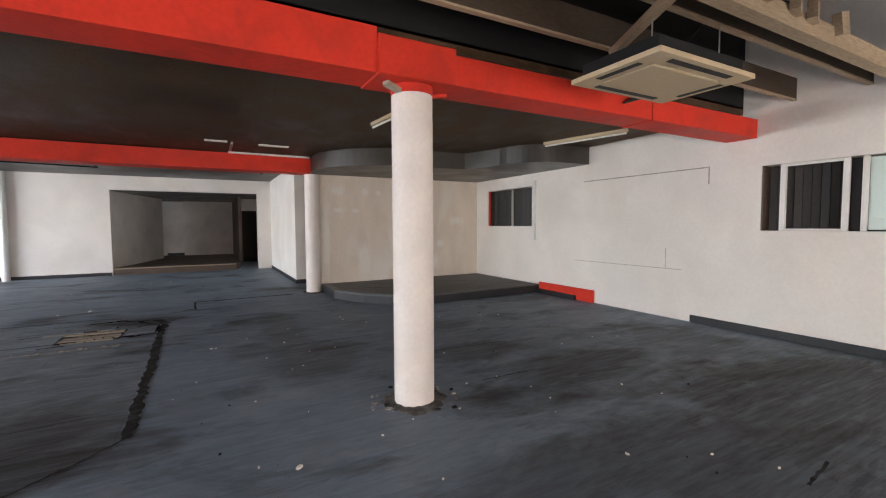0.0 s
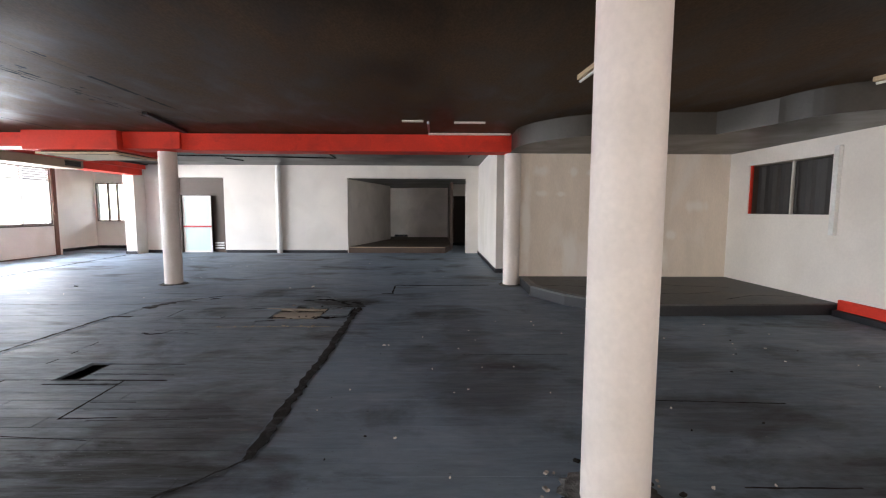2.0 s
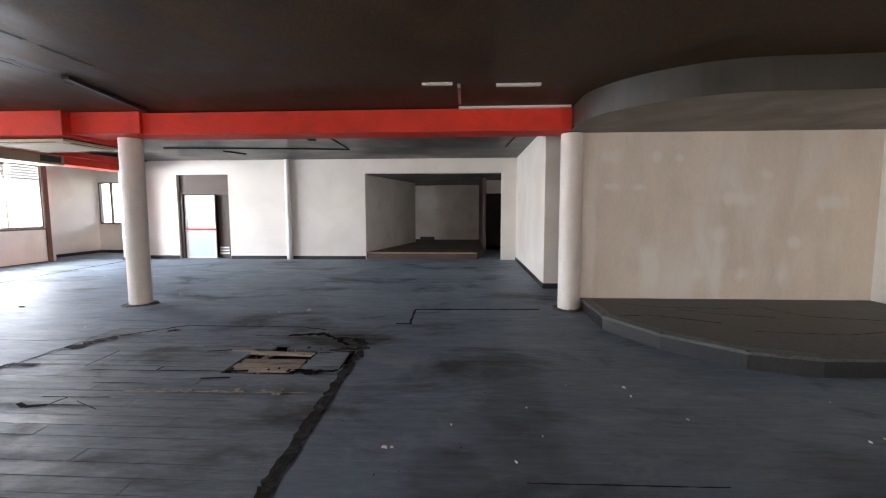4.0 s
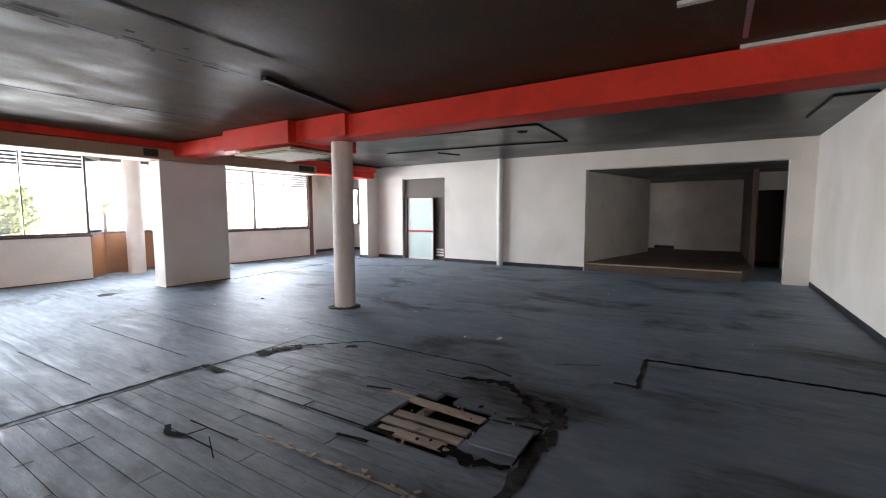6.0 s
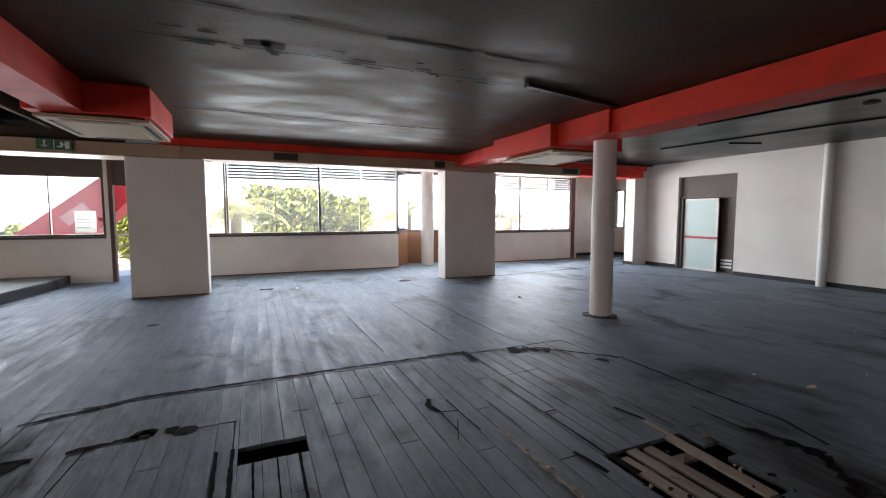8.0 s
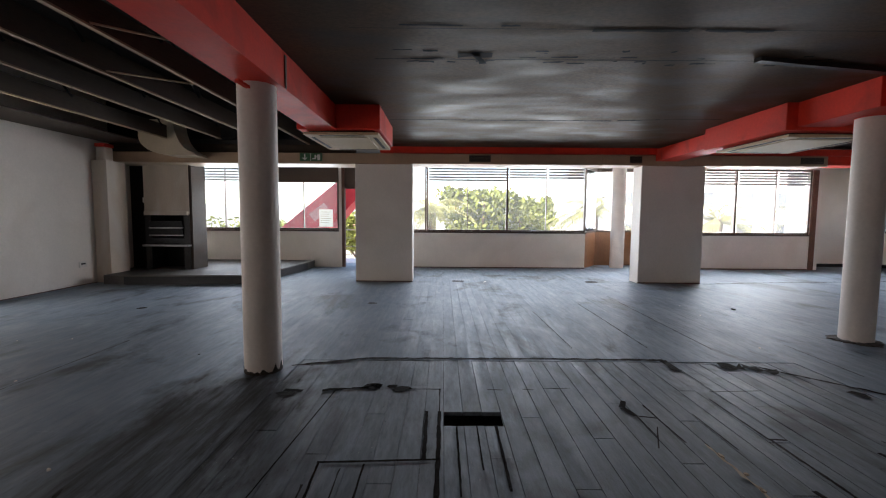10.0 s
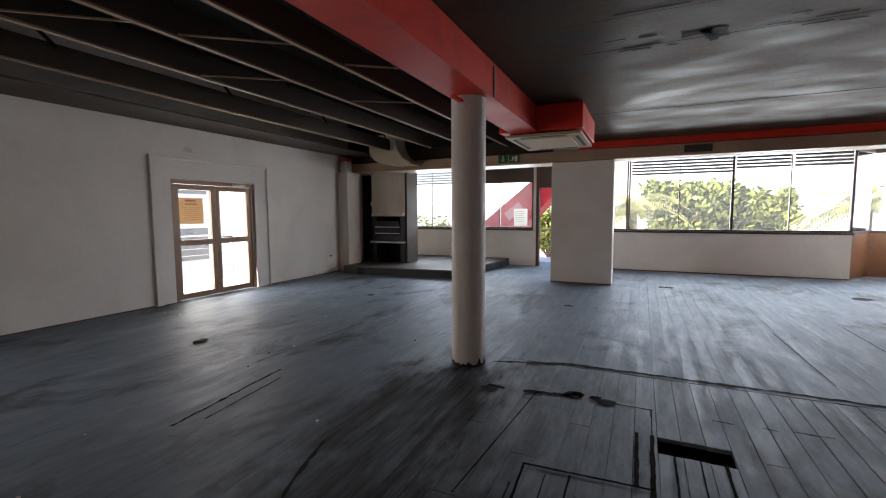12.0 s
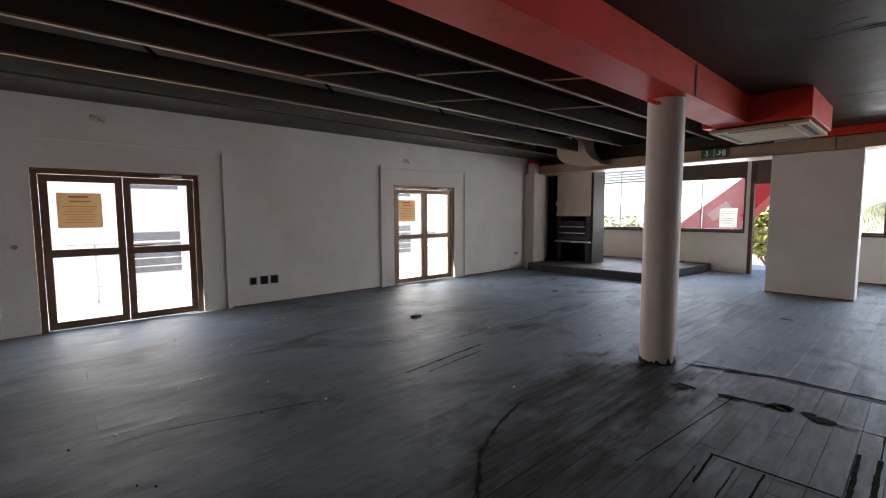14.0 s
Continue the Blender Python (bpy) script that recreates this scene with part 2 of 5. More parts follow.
M_TRUSS = material("roof_timber", (0.045, 0.028, 0.016), 0.75, big=0.3, fine=0.25, fine_scale=30, stretch=(0.4, 3, 3), bump=0.3)
# Lit copy of the roof timber: the light on it is in the colour.
M_TRUSS_LIT = material("lit_timber_edge", (0.30, 0.22, 0.14), 0.7, big=0.25, fine=0.2, stretch=(0.4, 3, 3), bump=0.2)
# Darkness of the roof void, put into the colour as near black.
M_ROOF_SHADE = material("roof_void_shade", (0.006, 0.005, 0.005), 0.9, big=0.3, bump=0.2)
M_SKIRT = material("black_skirting_paint", (0.012, 0.013, 0.016), 0.5, big=0.3, fine=0.3, bump=0.4)
M_FRAME = material("brown_window_frame", (0.085, 0.055, 0.038), 0.45, big=0.2, fine=0.1, bump=0.1)
M_DOORFR = material("bronze_door_frame", (0.20, 0.115, 0.065), 0.4, metal=0.2, big=0.15, fine=0.1, bump=0.05)
M_RUST = material("rust_stained_jamb", (0.13, 0.062, 0.042), 0.8, big=0.3, fine=0.25, bump=0.3)
M_WOOD = material("varnished_wood_panel", (0.26, 0.115, 0.05), 0.45, big=0.25, fine=0.2, stretch=(3, 3, 0.5), bump=0.15)
# Brown of real panels; also paints the darkness of unlit rooms behind openings.
M_DARKWOOD_SHADE = material("dark_brown_panel_and_shade", (0.085, 0.055, 0.040), 0.5, big=0.2, fine=0.1, bump=0.1)
M_BLIND = material("grey_blind_slat", (0.26, 0.25, 0.24), 0.5, big=0.1, fine=0.05, bump=0)
M_AC = material("cream_plastic", (0.52, 0.40, 0.25), 0.75, big=0.08, fine=0.04, stain=(0.45, 0.36, 0.25), stain_amount=0.4, bump=0.05)
M_ACD = material("dark_vent_slot", (0.02, 0.018, 0.016), 0.7, bump=0)
M_TUBE = material("white_enamel", (0.72, 0.70, 0.64), 0.35, big=0.08, fine=0.03, bump=0)
M_STEEL = material("blackened_steel", (0.05, 0.05, 0.052), 0.4, metal=0.7, big=0.3, fine=0.2, bump=0.2)
M_STEEL_L = material("worn_steel_edge", (0.42, 0.42, 0.43), 0.4, metal=0.8, big=0.2, fine=0.2, bump=0.1)
# Near black: soot in the firebox, painted-in shade inside recesses and gaps.
M_SOOT_SHADE = material("soot_and_shade", (0.006, 0.006, 0.006), 0.95, bump=0.2)
M_SLATE = material("grey_stage_paint", (0.075, 0.074, 0.070), 0.6, big=0.4, fine=0.3, stain=(0.12, 0.10, 0.075), stain_amount=0.5, bump=0.4)
M_BAND = material("blue_grey_edge_paint", (0.060, 0.085, 0.100), 0.5, big=0.3, fine=0.2, stain=(0.20, 0.17, 0.13), stain_amount=0.6, stain_scale=5.0, bump=0.3)
M_STAGE = material("brown_stage_boards", (0.085, 0.055, 0.04), 0.55, big=0.3, fine=0.2, bump=0.3, stretch=(0.5, 2, 1))
M_NOSE = material("worn_stage_nosing", (0.38, 0.28, 0.20), 0.6, big=0.3, fine=0.2, bump=0.2)
M_BACK = material("grey_back_room_paint", (0.76, 0.71, 0.66), 0.7, big=0.10, fine=0.04, big_scale=0.9, stain=(0.4, 0.36, 0.32), stain_amount=0.25, bump=0.1)
M_MINT = material("frosted_mint_glass", (0.52, 0.63, 0.58), 0.3, big=0.04, fine=0.02, bump=0)
M_REDLINE = material("red_tape", (0.45, 0.04, 0.035), 0.5, bump=0)
M_PAPER = material("cream_paper", (0.60, 0.50, 0.36), 0.8, big=0.05, fine=0.03, bump=0.05)
_n, _l = M_PAPER.node_tree.nodes, M_PAPER.node_tree.links
_tl, _mx = _n.new("ShaderNodeBsdfTranslucent"), _n.new("ShaderNodeMixShader")
_tl.inputs[0].default_value = (0.62, 0.47, 0.30, 1)
_mx.inputs[0].default_value = 0.35
_l.new(_n["Principled BSDF"].outputs[0], _mx.inputs[1]), _l.new(_tl.outputs[0], _mx.inputs[2]), _l.new(_mx.outputs[0], _n["Material Output"].inputs["Surface"])
M_PAPER_W = material("white_paper", (0.74, 0.73, 0.70), 0.8, big=0.05, fine=0.03, bump=0.05)
_n, _l = M_PAPER_W.node_tree.nodes, M_PAPER_W.node_tree.links
_tl, _mx = _n.new("ShaderNodeBsdfTranslucent"), _n.new("ShaderNodeMixShader")
_tl.inputs[0].default_value = (0.70, 0.69, 0.66, 1)
_mx.inputs[0].default_value = 0.5
_l.new(_n["Principled BSDF"].outputs[0], _mx.inputs[1]), _l.new(_tl.outputs[0], _mx.inputs[2]), _l.new(_mx.outputs[0], _n["Material Output"].inputs["Surface"])
M_INK = material("printed_ink", (0.30, 0.20, 0.12), 0.8, bump=0)
M_INKR = material("red_printed_ink", (0.5, 0.13, 0.08), 0.8, bump=0)
M_GREEN = material("exit_sign_green", (0.03, 0.12, 0.05), 0.45, bump=0)
M_WHITE = material("sign_white", (0.8, 0.8, 0.76), 0.5, bump=0)
M_GLASS = glass("window_glass")
M_LEAF = material("tree_leaf", (0.15, 0.165, 0.03), 0.6, big=0.35, fine=0.2, rand=0.45, island=True, bump=0)
M_PALM = material("palm_frond", (0.2, 0.19, 0.06), 0.55, big=0.3, fine=0.2, rand=0.35, island=True, bump=0)
M_BARK = material("bark", (0.16, 0.11, 0.075), 0.9, big=0.3, fine=0.3, bump=0.6)
M_GROUND = material("dry_ground", (0.26, 0.23, 0.17), 0.95, big=0.3, fine=0.2, big_scale=0.1, stain=(0.09, 0.10, 0.045), stain_amount=0.8, stain_scale=0.15)
M_FACADE = material("white_facade", (0.72, 0.70, 0.66), 0.8, big=0.08, fine=0.04)
M_PANE = material("dark_pane", (0.09, 0.095, 0.105), 0.2, bump=0)
M_AWN = material("red_awning_fabric", (0.62, 0.03, 0.05), 0.7, big=0.1, fine=0.05)
M_PINK = material("faded_pink_print", (0.66, 0.28, 0.30), 0.7)
M_TILE = material("balcony_tile", (0.50, 0.46, 0.42), 0.6, big=0.1, fine=0.06)
M_RAIL = material("painted_rail", (0.35, 0.33, 0.32), 0.5, big=0.1)
M_HILL = material("far_hill", (0.36, 0.38, 0.35), 0.95, big=0.3, big_scale=0.02, bump=0)
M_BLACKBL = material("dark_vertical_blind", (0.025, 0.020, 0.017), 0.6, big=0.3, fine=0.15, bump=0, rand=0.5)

# ---- mesh helpers ----


def add_box(bm, x0, y0, z0, x1, y1, z1, m=None):
    vs = [bm.verts.new((x, y, z)) for x in (x0, x1) for y in (y0, y1) for z in (z0, z1)]
    if m is not None:
        for v in vs:
            v.co = m @ v.co
    for q in ((0, 1, 3, 2), (4, 6, 7, 5), (0, 4, 5, 1), (2, 3, 7, 6), (0, 2, 6, 4), (1, 5, 7, 3)):
        bm.faces.new([vs[k] for k in q])
    return bm


def bevelled(bm, w=0.006, seg=1):
    bmesh.ops.bevel(bm, geom=list(bm.edges), offset=w, segments=seg, affect='EDGES', profile=0.5)
    return bm


def block(*v, w=0.0, seg=1):
    bm = add_box(bmesh.new(), *v)
    return bevelled(bm, w, seg) if w else bm


def boxes(lst, m=None):
    bm = bmesh.new()
    for v in lst:
        add_box(bm, *v, m)
    return bm


def cyl(x, y, z0, z1, r, seg=40, r2=None, w=0.0):
    bm = bmesh.new()
    bmesh.ops.create_cone(bm, cap_ends=True, segments=seg, radius1=r, radius2=r if r2 is None else r2, depth=z1 - z0, matrix=Matrix.Translation((x, y, (z0 + z1) / 2)))
    return bm


def rod(a, b, r, seg=10):
    a, b = Vector(a), Vector(b)
    m = Matrix.Translation((a + b) / 2) @ (b - a).to_track_quat('Z', 'Y').to_matrix().to_4x4()
    bm = bmesh.new()
    bmesh.ops.create_cone(bm, cap_ends=True, segments=seg, radius1=r, radius2=r, depth=(b - a).length, matrix=m)
    return bm


def prism(points, z0, z1):
    bm = bmesh.new()
    lo = [bm.verts.new((x, y, z0)) for x, y in points]
    hi = [bm.verts.new((x, y, z1)) for x, y in points]
    bm.faces.new(hi), bm.faces.new(lo[::-1])
    for k in range(len(points)):
        j = (k + 1) % len(points)
        bm.faces.new((lo[k], lo[j], hi[j], hi[k]))
    bmesh.ops.recalc_face_normals(bm, faces=bm.faces)
    return bm


def mesh_of(name, bm, mat, smooth=False):
    me = bpy.data.meshes.new(name)
    bm.to_mesh(me)
    bm.free()
    me.materials.append(mat)
    if smooth:
        me.shade_smooth()
        me.set_sharp_from_angle(angle=radians(40))
    return me


def part(name, bm, mat, parent=None, label="", smooth=False):
    """Links a bmesh as one mesh object, under a thing or a part where one is given."""
    ob = new(name, mesh_of(name, bm, mat, smooth))
    if parent:
        ob.parent = parent
    if label:
        ob["label"] = label
    return ob


def thing(name, label, category, group="", at=None, kind=""):
    ob = new(name)
    if at:
        ob.location = at
    return tagged(ob, label, category, group, kind)


def structure(name, bm, mat, label, category, smooth=False):
    return tagged(part(name, bm, mat, smooth=smooth), label, category, kind="structure")


def wall_cells(a0, a1, z0, z1, holes):
    """Splits a wall's face into cells round its openings (u0, z0, u1, z1)."""
    us = sorted({a0, a1, *[h[0] for h in holes], *[h[2] for h in holes]})
    out = []
    for u0, u1 in zip(us, us[1:]):
        zs = [(h[1], h[3]) for h in holes if h[0] <= u0 + 1e-6 and h[2] >= u1 - 1e-6]
        z = z0
        for h0, h1 in sorted(zs):
            if h0 > z + 1e-6:
                out.append((u0, z, u1, h0))
            z = h1
        if z < z1 - 1e-6:
            out.append((u0, z, u1, z1))
    return out


def wall_x(name, y0, y1, x0, x1, z1, holes, mat, label, z0=0.0):
    """A wall that runs along x, between y0 and y1."""
    return structure(name, boxes([(u0, y0, a, u1, y1, c) for u0, a, u1, c in wall_cells(x0, x1, z0, z1, holes)]), mat, label, "wall")


def wall_y(name, x0, x1, y0, y1, z1, holes, mat, label, z0=0.0):
    return structure(name, boxes([(x0, u0, a, x1, u1, c) for u0, a, u1, c in wall_cells(y0, y1, z0, z1, holes)]), mat, label, "wall")


E_X, S_Y, N_Y, W_X = 6.35, -2.38, 16.3, -11.85
CEIL, CEIL_N, BEAM = 2.945, 3.03, 2.61

# ---- large structure ----
structure("ground", block(-300, -300, -5.0, 300, 300, -4.6), M_GROUND, "dry pale ground far below the windows", "ground")
structure("floor", block(-14.0, -2.6, -0.40, 6.6, 23.5, -0.12), M_SUB, "dark dirty subfloor under the grey boards", "floor")

wall_x("wall_south", -2.63, S_Y, -12.1, 6.6, 4.3, [(-6.15, -0.12, -4.42, 2.11), (-0.81, -0.12, 1.06, 2.11), (4.55, -0.12, 6.2, 2.11)], M_WALL, "white plastered wall with two glazed double doors", z0=-0.12)
wall_y("wall_east", E_X, 6.6, S_Y, 10.3, 4.3, [(1.2, 1.39, 3.05, 2.24), (7.61, 1.45, 9.32, 2.34)], M_WALL, "white plastered wall with patched outlines", z0=-0.12)
wall_x("wall_platform_back", 9.86, 10.05, 2.12, E_X, 3.1, [], M_WALL_B, "blotchy beige plastered wall behind the low platform", z0=-0.12)
wall_y("wall_side", 1.93, 2.25, 11.58, N_Y, 3.2, [], M_WALL, "white plastered side wall with grey streaks", z0=-0.12)
# Dark brown here is the passage's shade put into the wall colour.
wall_y("wall_side_back", 2.7, 2.85, 10.05, 11.58, 3.2, [], M_DARKWOOD_SHADE, "passage wall painted dark brown as unlit, behind a gap", z0=-0.12)
wall_x("wall_passage", 11.58, 11.73, 2.25, 2.85, 3.2, [], M_WALL, "plain passage end wall", z0=-0.12)
wall_x("wall_north", N_Y, 16.55, -9.9, 2.25, 3.3, [(-8.5, -0.12, -6.86, 2.6), (-2.6, -0.12, 1.5, 2.6)], M_WALL, "white plastered wall with a door and a wide opening", z0=-0.12)
structure("pilaster_north", block(-9.9, 15.75, -0.12, -9.55, N_Y - 0.003, 3.05, w=0.006), M_WALL, "white plastered corner pilaster", "pilaster")
# west windows
wall_y("wall_west", -12.05, W_X, S_Y, 15.4, 3.4, [(-1.8, 1.05, 2.04, 2.82), (2.12, -0.12, 3.3, 2.82), (4.05, 1.03, 8.97, 2.86), (8.97, -0.12, 12.2, 2.86), (12.2, 1.0, 15.27, 2.80)], M_WALL,
       "white window wall with long low sills", z0=-0.12)
wall_x("wall_jog", 15.4, 15.55, -12.9, W_X, 3.4, [], M_WALL, "short white return wall", z0=-0.12)
wall_y("wall_west_end", -12.9, -12.7, 15.55, 18.3, 3.4, [], M_WALL, "white end wall beyond the windows", z0=-0.12)
wall_x("wall_far", 18.1, 18.3, -12.7, -8.6, 3.4, [(-12.65, 1.03, -11.45, 2.5)], M_WALL, "white wall with a small far window", z0=-0.12)
wall_y("wall_strip", -8.75, -8.6, 16.55, 18.1, 3.4, [], M_WALL, "white closing wall of the far corner", z0=-0.12)
# ceilings
structure("ceiling_main", block(-9.4, 3.30, CEIL, E_X, 10.05, CEIL + 0.1), M_CEIL, "glossy black painted board ceiling", "ceiling")
structure("ceiling_north", block(-9.4, 10.05, CEIL_N, 2.4, 16.35, CEIL_N + 0.1), M_CEIL_N, "charcoal painted board ceiling", "ceiling")
structure("ceiling_west", block(-13.0, -2.5, 3.0, -9.4, 18.2, 3.1), M_CEIL_N, "dark ceiling over the window strip", "ceiling")
structure("ceiling_strip", block(-9.4, S_Y, 3.0, E_X, -1.5, 3.03), M_STRIP, "remaining strip of dull brown ceiling board", "ceiling")
# Roof and closing walls carry the void's shade in their colour.
structure("roof", block(-14.0, -2.63, 4.3, 6.6, 23.5, 4.5), M_ROOF_SHADE, "roof underside painted near black for the unlit void", "roof")
structure("roof_wall", boxes([(-9.4, S_Y, 3.1, -9.3, 3.3, 4.3), (-9.4, 3.30, 3.02, E_X, 3.36, 4.3)]), M_ROOF_SHADE, "closing walls painted near black for the unlit roof void", "wall")
structure("passage_ceiling", block(2.25, 10.05, 3.1, 2.85, 11.73, 3.2), M_CEIL_N, "dark passage ceiling", "ceiling")

# ---- beams ----
b1 = thing("red_beam", "red painted beam with a boxed step over a round column", "beam", kind="structure")
part("beam_body", boxes([(-7.1, 3.123, BEAM, 1.08, 3.50, CEIL - 0.005), (1.74, 3.12, BEAM, E_X - 0.003, 3.50, 2.85)]), M_RED, b1)
part("beam_box", block(1.08, 3.095, BEAM - 0.008, 1.74, 3.53, 2.89, w=0.008), M_RED, b1)
part("beam_edge_patch", block(4.2, 3.112, BEAM - 0.008, 4.26, 3.506, BEAM + 0.2, w=0.003), M_RED, b1)
part("beam_joint", boxes([(-3.80, 3.112, BEAM + 0.004, -3.77, 3.122, 2.905), (-3.80, 3.501, BEAM + 0.004, -3.76, 3.509, 2.91)]), M_DARKWOOD_SHADE, b1, "dark vertical joint")
b2 = thing("red_beam", "bright red painted beam on two white columns", "beam", kind="structure")
part("beam_body", boxes([(-4.3, 9.56, BEAM, 1.93, 10.05, CEIL - 0.02)]), M_RED, b2)
part("beam_cap", block(-5.36, 9.50, BEAM + 0.02, -4.3, 10.05, CEIL - 0.003, w=0.006), M_RED, b2)
part("beam_tail", boxes([(-9.4, 9.56, BEAM + 0.06, -7.1, 10.05, CEIL - 0.02)]), M_RED, b2)
part("unit_box", block(-7.1, 9.36, 2.59, -5.36, 10.85, CEIL - 0.003, w=0.008), M_RED, b2)
b3 = thing("red_beam", "red painted cross beam above the beige duct", "beam", kind="structure")
part("beam_body", boxes([(-9.75, 3.6, 2.812, -9.12, 11.8, CEIL - 0.004), (-9.75, 11.8, 2.812, -9.12, 15.75, CEIL - 0.004), (-9.75, 13.32, 2.62, -9.25, 15.75, 2.812)]), M_RED, b3)
b4 = thing("unit_box", "red painted box round a ceiling air unit", "beam box", kind="structure")
part("box_body", block(-7.1, 3.503, 2.61, -5.62, 4.1, CEIL - 0.003, w=0.008), M_RED, b4)
part("box_lower", block(-7.1, 2.98, 2.61, -5.62, 3.12, CEIL - 0.003, w=0.008), M_RED, b4)

# ---- columns and piers ----


def ragged_ring(r0, r1, h, seed):
    """A broken screed collar round a column: uneven rim, lumpy top."""
    q = random.Random(seed)
    bm = bmesh.new()
    n = 44
    rows = []
    for f, z in ((0.0, 1.0), (0.35, 0.8), (0.7, 0.75), (1.0, -0.2)):
        rows.append([])
        for k in range(n):
            a = 2 * math.pi * k / n
            w = r0 + (r1 - r0) * f * (1 + 0.22 * math.sin(3 * a + seed) + (q.uniform(-0.3, 0.3) if f else 0))
            rows[-1].append(bm.verts.new((w * math.cos(a), w * math.sin(a), h * z * q.uniform(0.6, 1.2))))
    for lo, hi in zip(rows, rows[1:]):
        for k in range(n):
            j = (k + 1) % n
            bm.faces.new((lo[k], hi[k], hi[j], lo[j]))
    return bm


def foot_band(r, seed):
    """Peeled dirty band at a column's foot with a jagged upper edge."""
    q = random.Random(seed)
    bm = bmesh.new()
    n = 60
    lo = [bm.verts.new((r * math.cos(2 * math.pi * k / n), r * math.sin(2 * math.pi * k / n), -0.01)) for k in range(n)]
    hi = [bm.verts.new((r * math.cos(2 * math.pi * k / n), r * math.sin(2 * math.pi * k / n), q.choice((0.02, 0.03, 0.035, 0.05, 0.09)))) for k in range(n)]
    for k in range(n):
        j = (k + 1) % n
        bm.faces.new((lo[k], lo[j], hi[j], hi[k]))
    return bm


def column(x, y, r, top, label, base=True, red=0.0):
    c = thing("round_column", label, "column", "round columns", (x, y, 0), kind="structure")
    part("shaft", cyl(0, 0, -0.12, top - red, r, 48), M_COL, c, smooth=True)
    if red:
        part("red_neck", cyl(0, 0, top - red, top, r + 0.002, 48), M_RED, c, "red painted neck", smooth=True)
    if base:
        part("base_ring", ragged_ring(r, r + 0.10, 0.018, int(100 * x) % 50), M_SCREED, c, "broken dusty screed ring")
    return c


column(1.45, 3.33, 0.168, BEAM - 0.008, "round white column with worn plaster and red neck", red=0.07)
column(2.02, 9.90, 0.165, BEAM, "round white column beside the low platform")
column(-4.80, 9.93, 0.165, BEAM + 0.02, "round white column under the red beam", red=0.01)
c4 = column(-3.70, 3.27, 0.168, BEAM, "round white column with a dirty broken foot", base=False)
part("dirty_foot", foot_band(0.171, 4), M_SUB, c4, "dirty peeled band at the foot")
column(-12.15, 10.0, 0.19, 3.0, "round white column standing in the window bay", base=False)
for y0, y1, lab in ((3.04, 4.29, "wide white pier under the beige duct"), (9.28, 10.67, "wide white pier between the windows")):
    structure("pier", block(-9.62, y0, -0.12, -9.19, y1, 2.57, w=0.008), M_WALL, lab, "pier")
structure("pier_hearth", block(-9.35, S_Y + 0.003, -0.12, -8.8, -2.06, 2.57, w=0.006), M_WALL_B, "narrow peeling pier beside the fireplace", "pier")

# ---- air duct along the windows ----
duct = thing("air_duct", "beige painted air duct with joints and grilles", "duct")
for y0, y1 in ((-2.3, 0.55), (0.555, 3.9), (3.905, 6.2), (6.205, 8.4), (8.405, 11.0), (11.005, 13.3)):
    part("duct_section", block(-9.78, y0, 2.58, -9.17, y1, 2.80, w=0.008), M_BEIGE, duct)
for y in (0.55, 3.9, 6.2, 8.4, 11.0):
    part("duct_flange", block(-9.79, y - 0.018, 2.572, -9.155, y + 0.018, 2.808, w=0.004), M_BEIGE, duct)
for y0, y1 in ((5.52, 5.98), (9.0, 9.26), (12.7, 13.2)):
    g = part("grille", block(-9.168, y0, 2.63, -9.160, y1, 2.77), M_ACD, duct, "dark louvred grille")
    for k in range(5):
        part("grille_slat", block(-9.162, y0 + 0.01, 2.642 + 0.027 * k, -9.150, y1 - 0.01, 2.650 + 0.027 * k), M_DARKWOOD_SHADE, g)
part("lip", block(-9.84, -2.3, 2.562, -9.14, 3.03, 2.579, w=0.003), M_BELL, duct, "pale ledge under the duct")
# Added dark board: covers the bright wall that shows over the duct.
structure("fascia", block(-9.40, S_Y + 0.003, 2.812, -9.30, 3.03, 2.992), M_TRUSS, "dark board added to close the gap above the beige duct", "trim")
bell = thing("duct_outlet", "curved beige sheet metal duct outlet", "duct")
bm = bmesh.new()
prof = [(-0.58, 3.38), (-1.30, 3.39)] + [(-0.66 - 0.64 * math.cos(q), 3.04 - 0.37 * math.sin(q)) for q in np.linspace(0, math.pi / 2, 9)]
prof += [(-0.13, 2.66)] + [(-0.13 - 0.45 * math.sin(q), 3.38 - 0.66 * math.cos(q)) for q in np.linspace(0.1, 1.45, 7)]
fr0 = [bm.verts.new((-8.70, u, v)) for u, v in prof]
fr1 = [bm.verts.new((-9.168, u, v)) for u, v in prof]
bm.faces.new(fr0), bm.faces.new(fr1[::-1])
for k in range(len(prof)):
    j = (k + 1) % len(prof)
    bm.faces.new((fr0[k], fr1[k], fr1[j], fr0[j]))
bmesh.ops.recalc_face_normals(bm, faces=bm.faces)
part("outlet_body", bm, M_BELL, bell)

# ---- platform and bulkhead in the corner ----
plat = thing("platform", "low grey painted platform with a black riser", "platform", kind="structure")
PL = [(2.19, 9.855), (2.17, 8.75), (2.55, 7.98), (3.10, 7.42), (3.66, 7.25), (6.345, 7.34), (6.345, 9.855)]
part("riser", prism(PL, -0.02, 0.15), M_SKIRT, plat)
part("deck", prism([(x + (0.0 if x > 6 else -0.015), y - (0.015 if y < 9 else 0)) for x, y in PL], 0.15, 0.175), M_SLATE, plat)
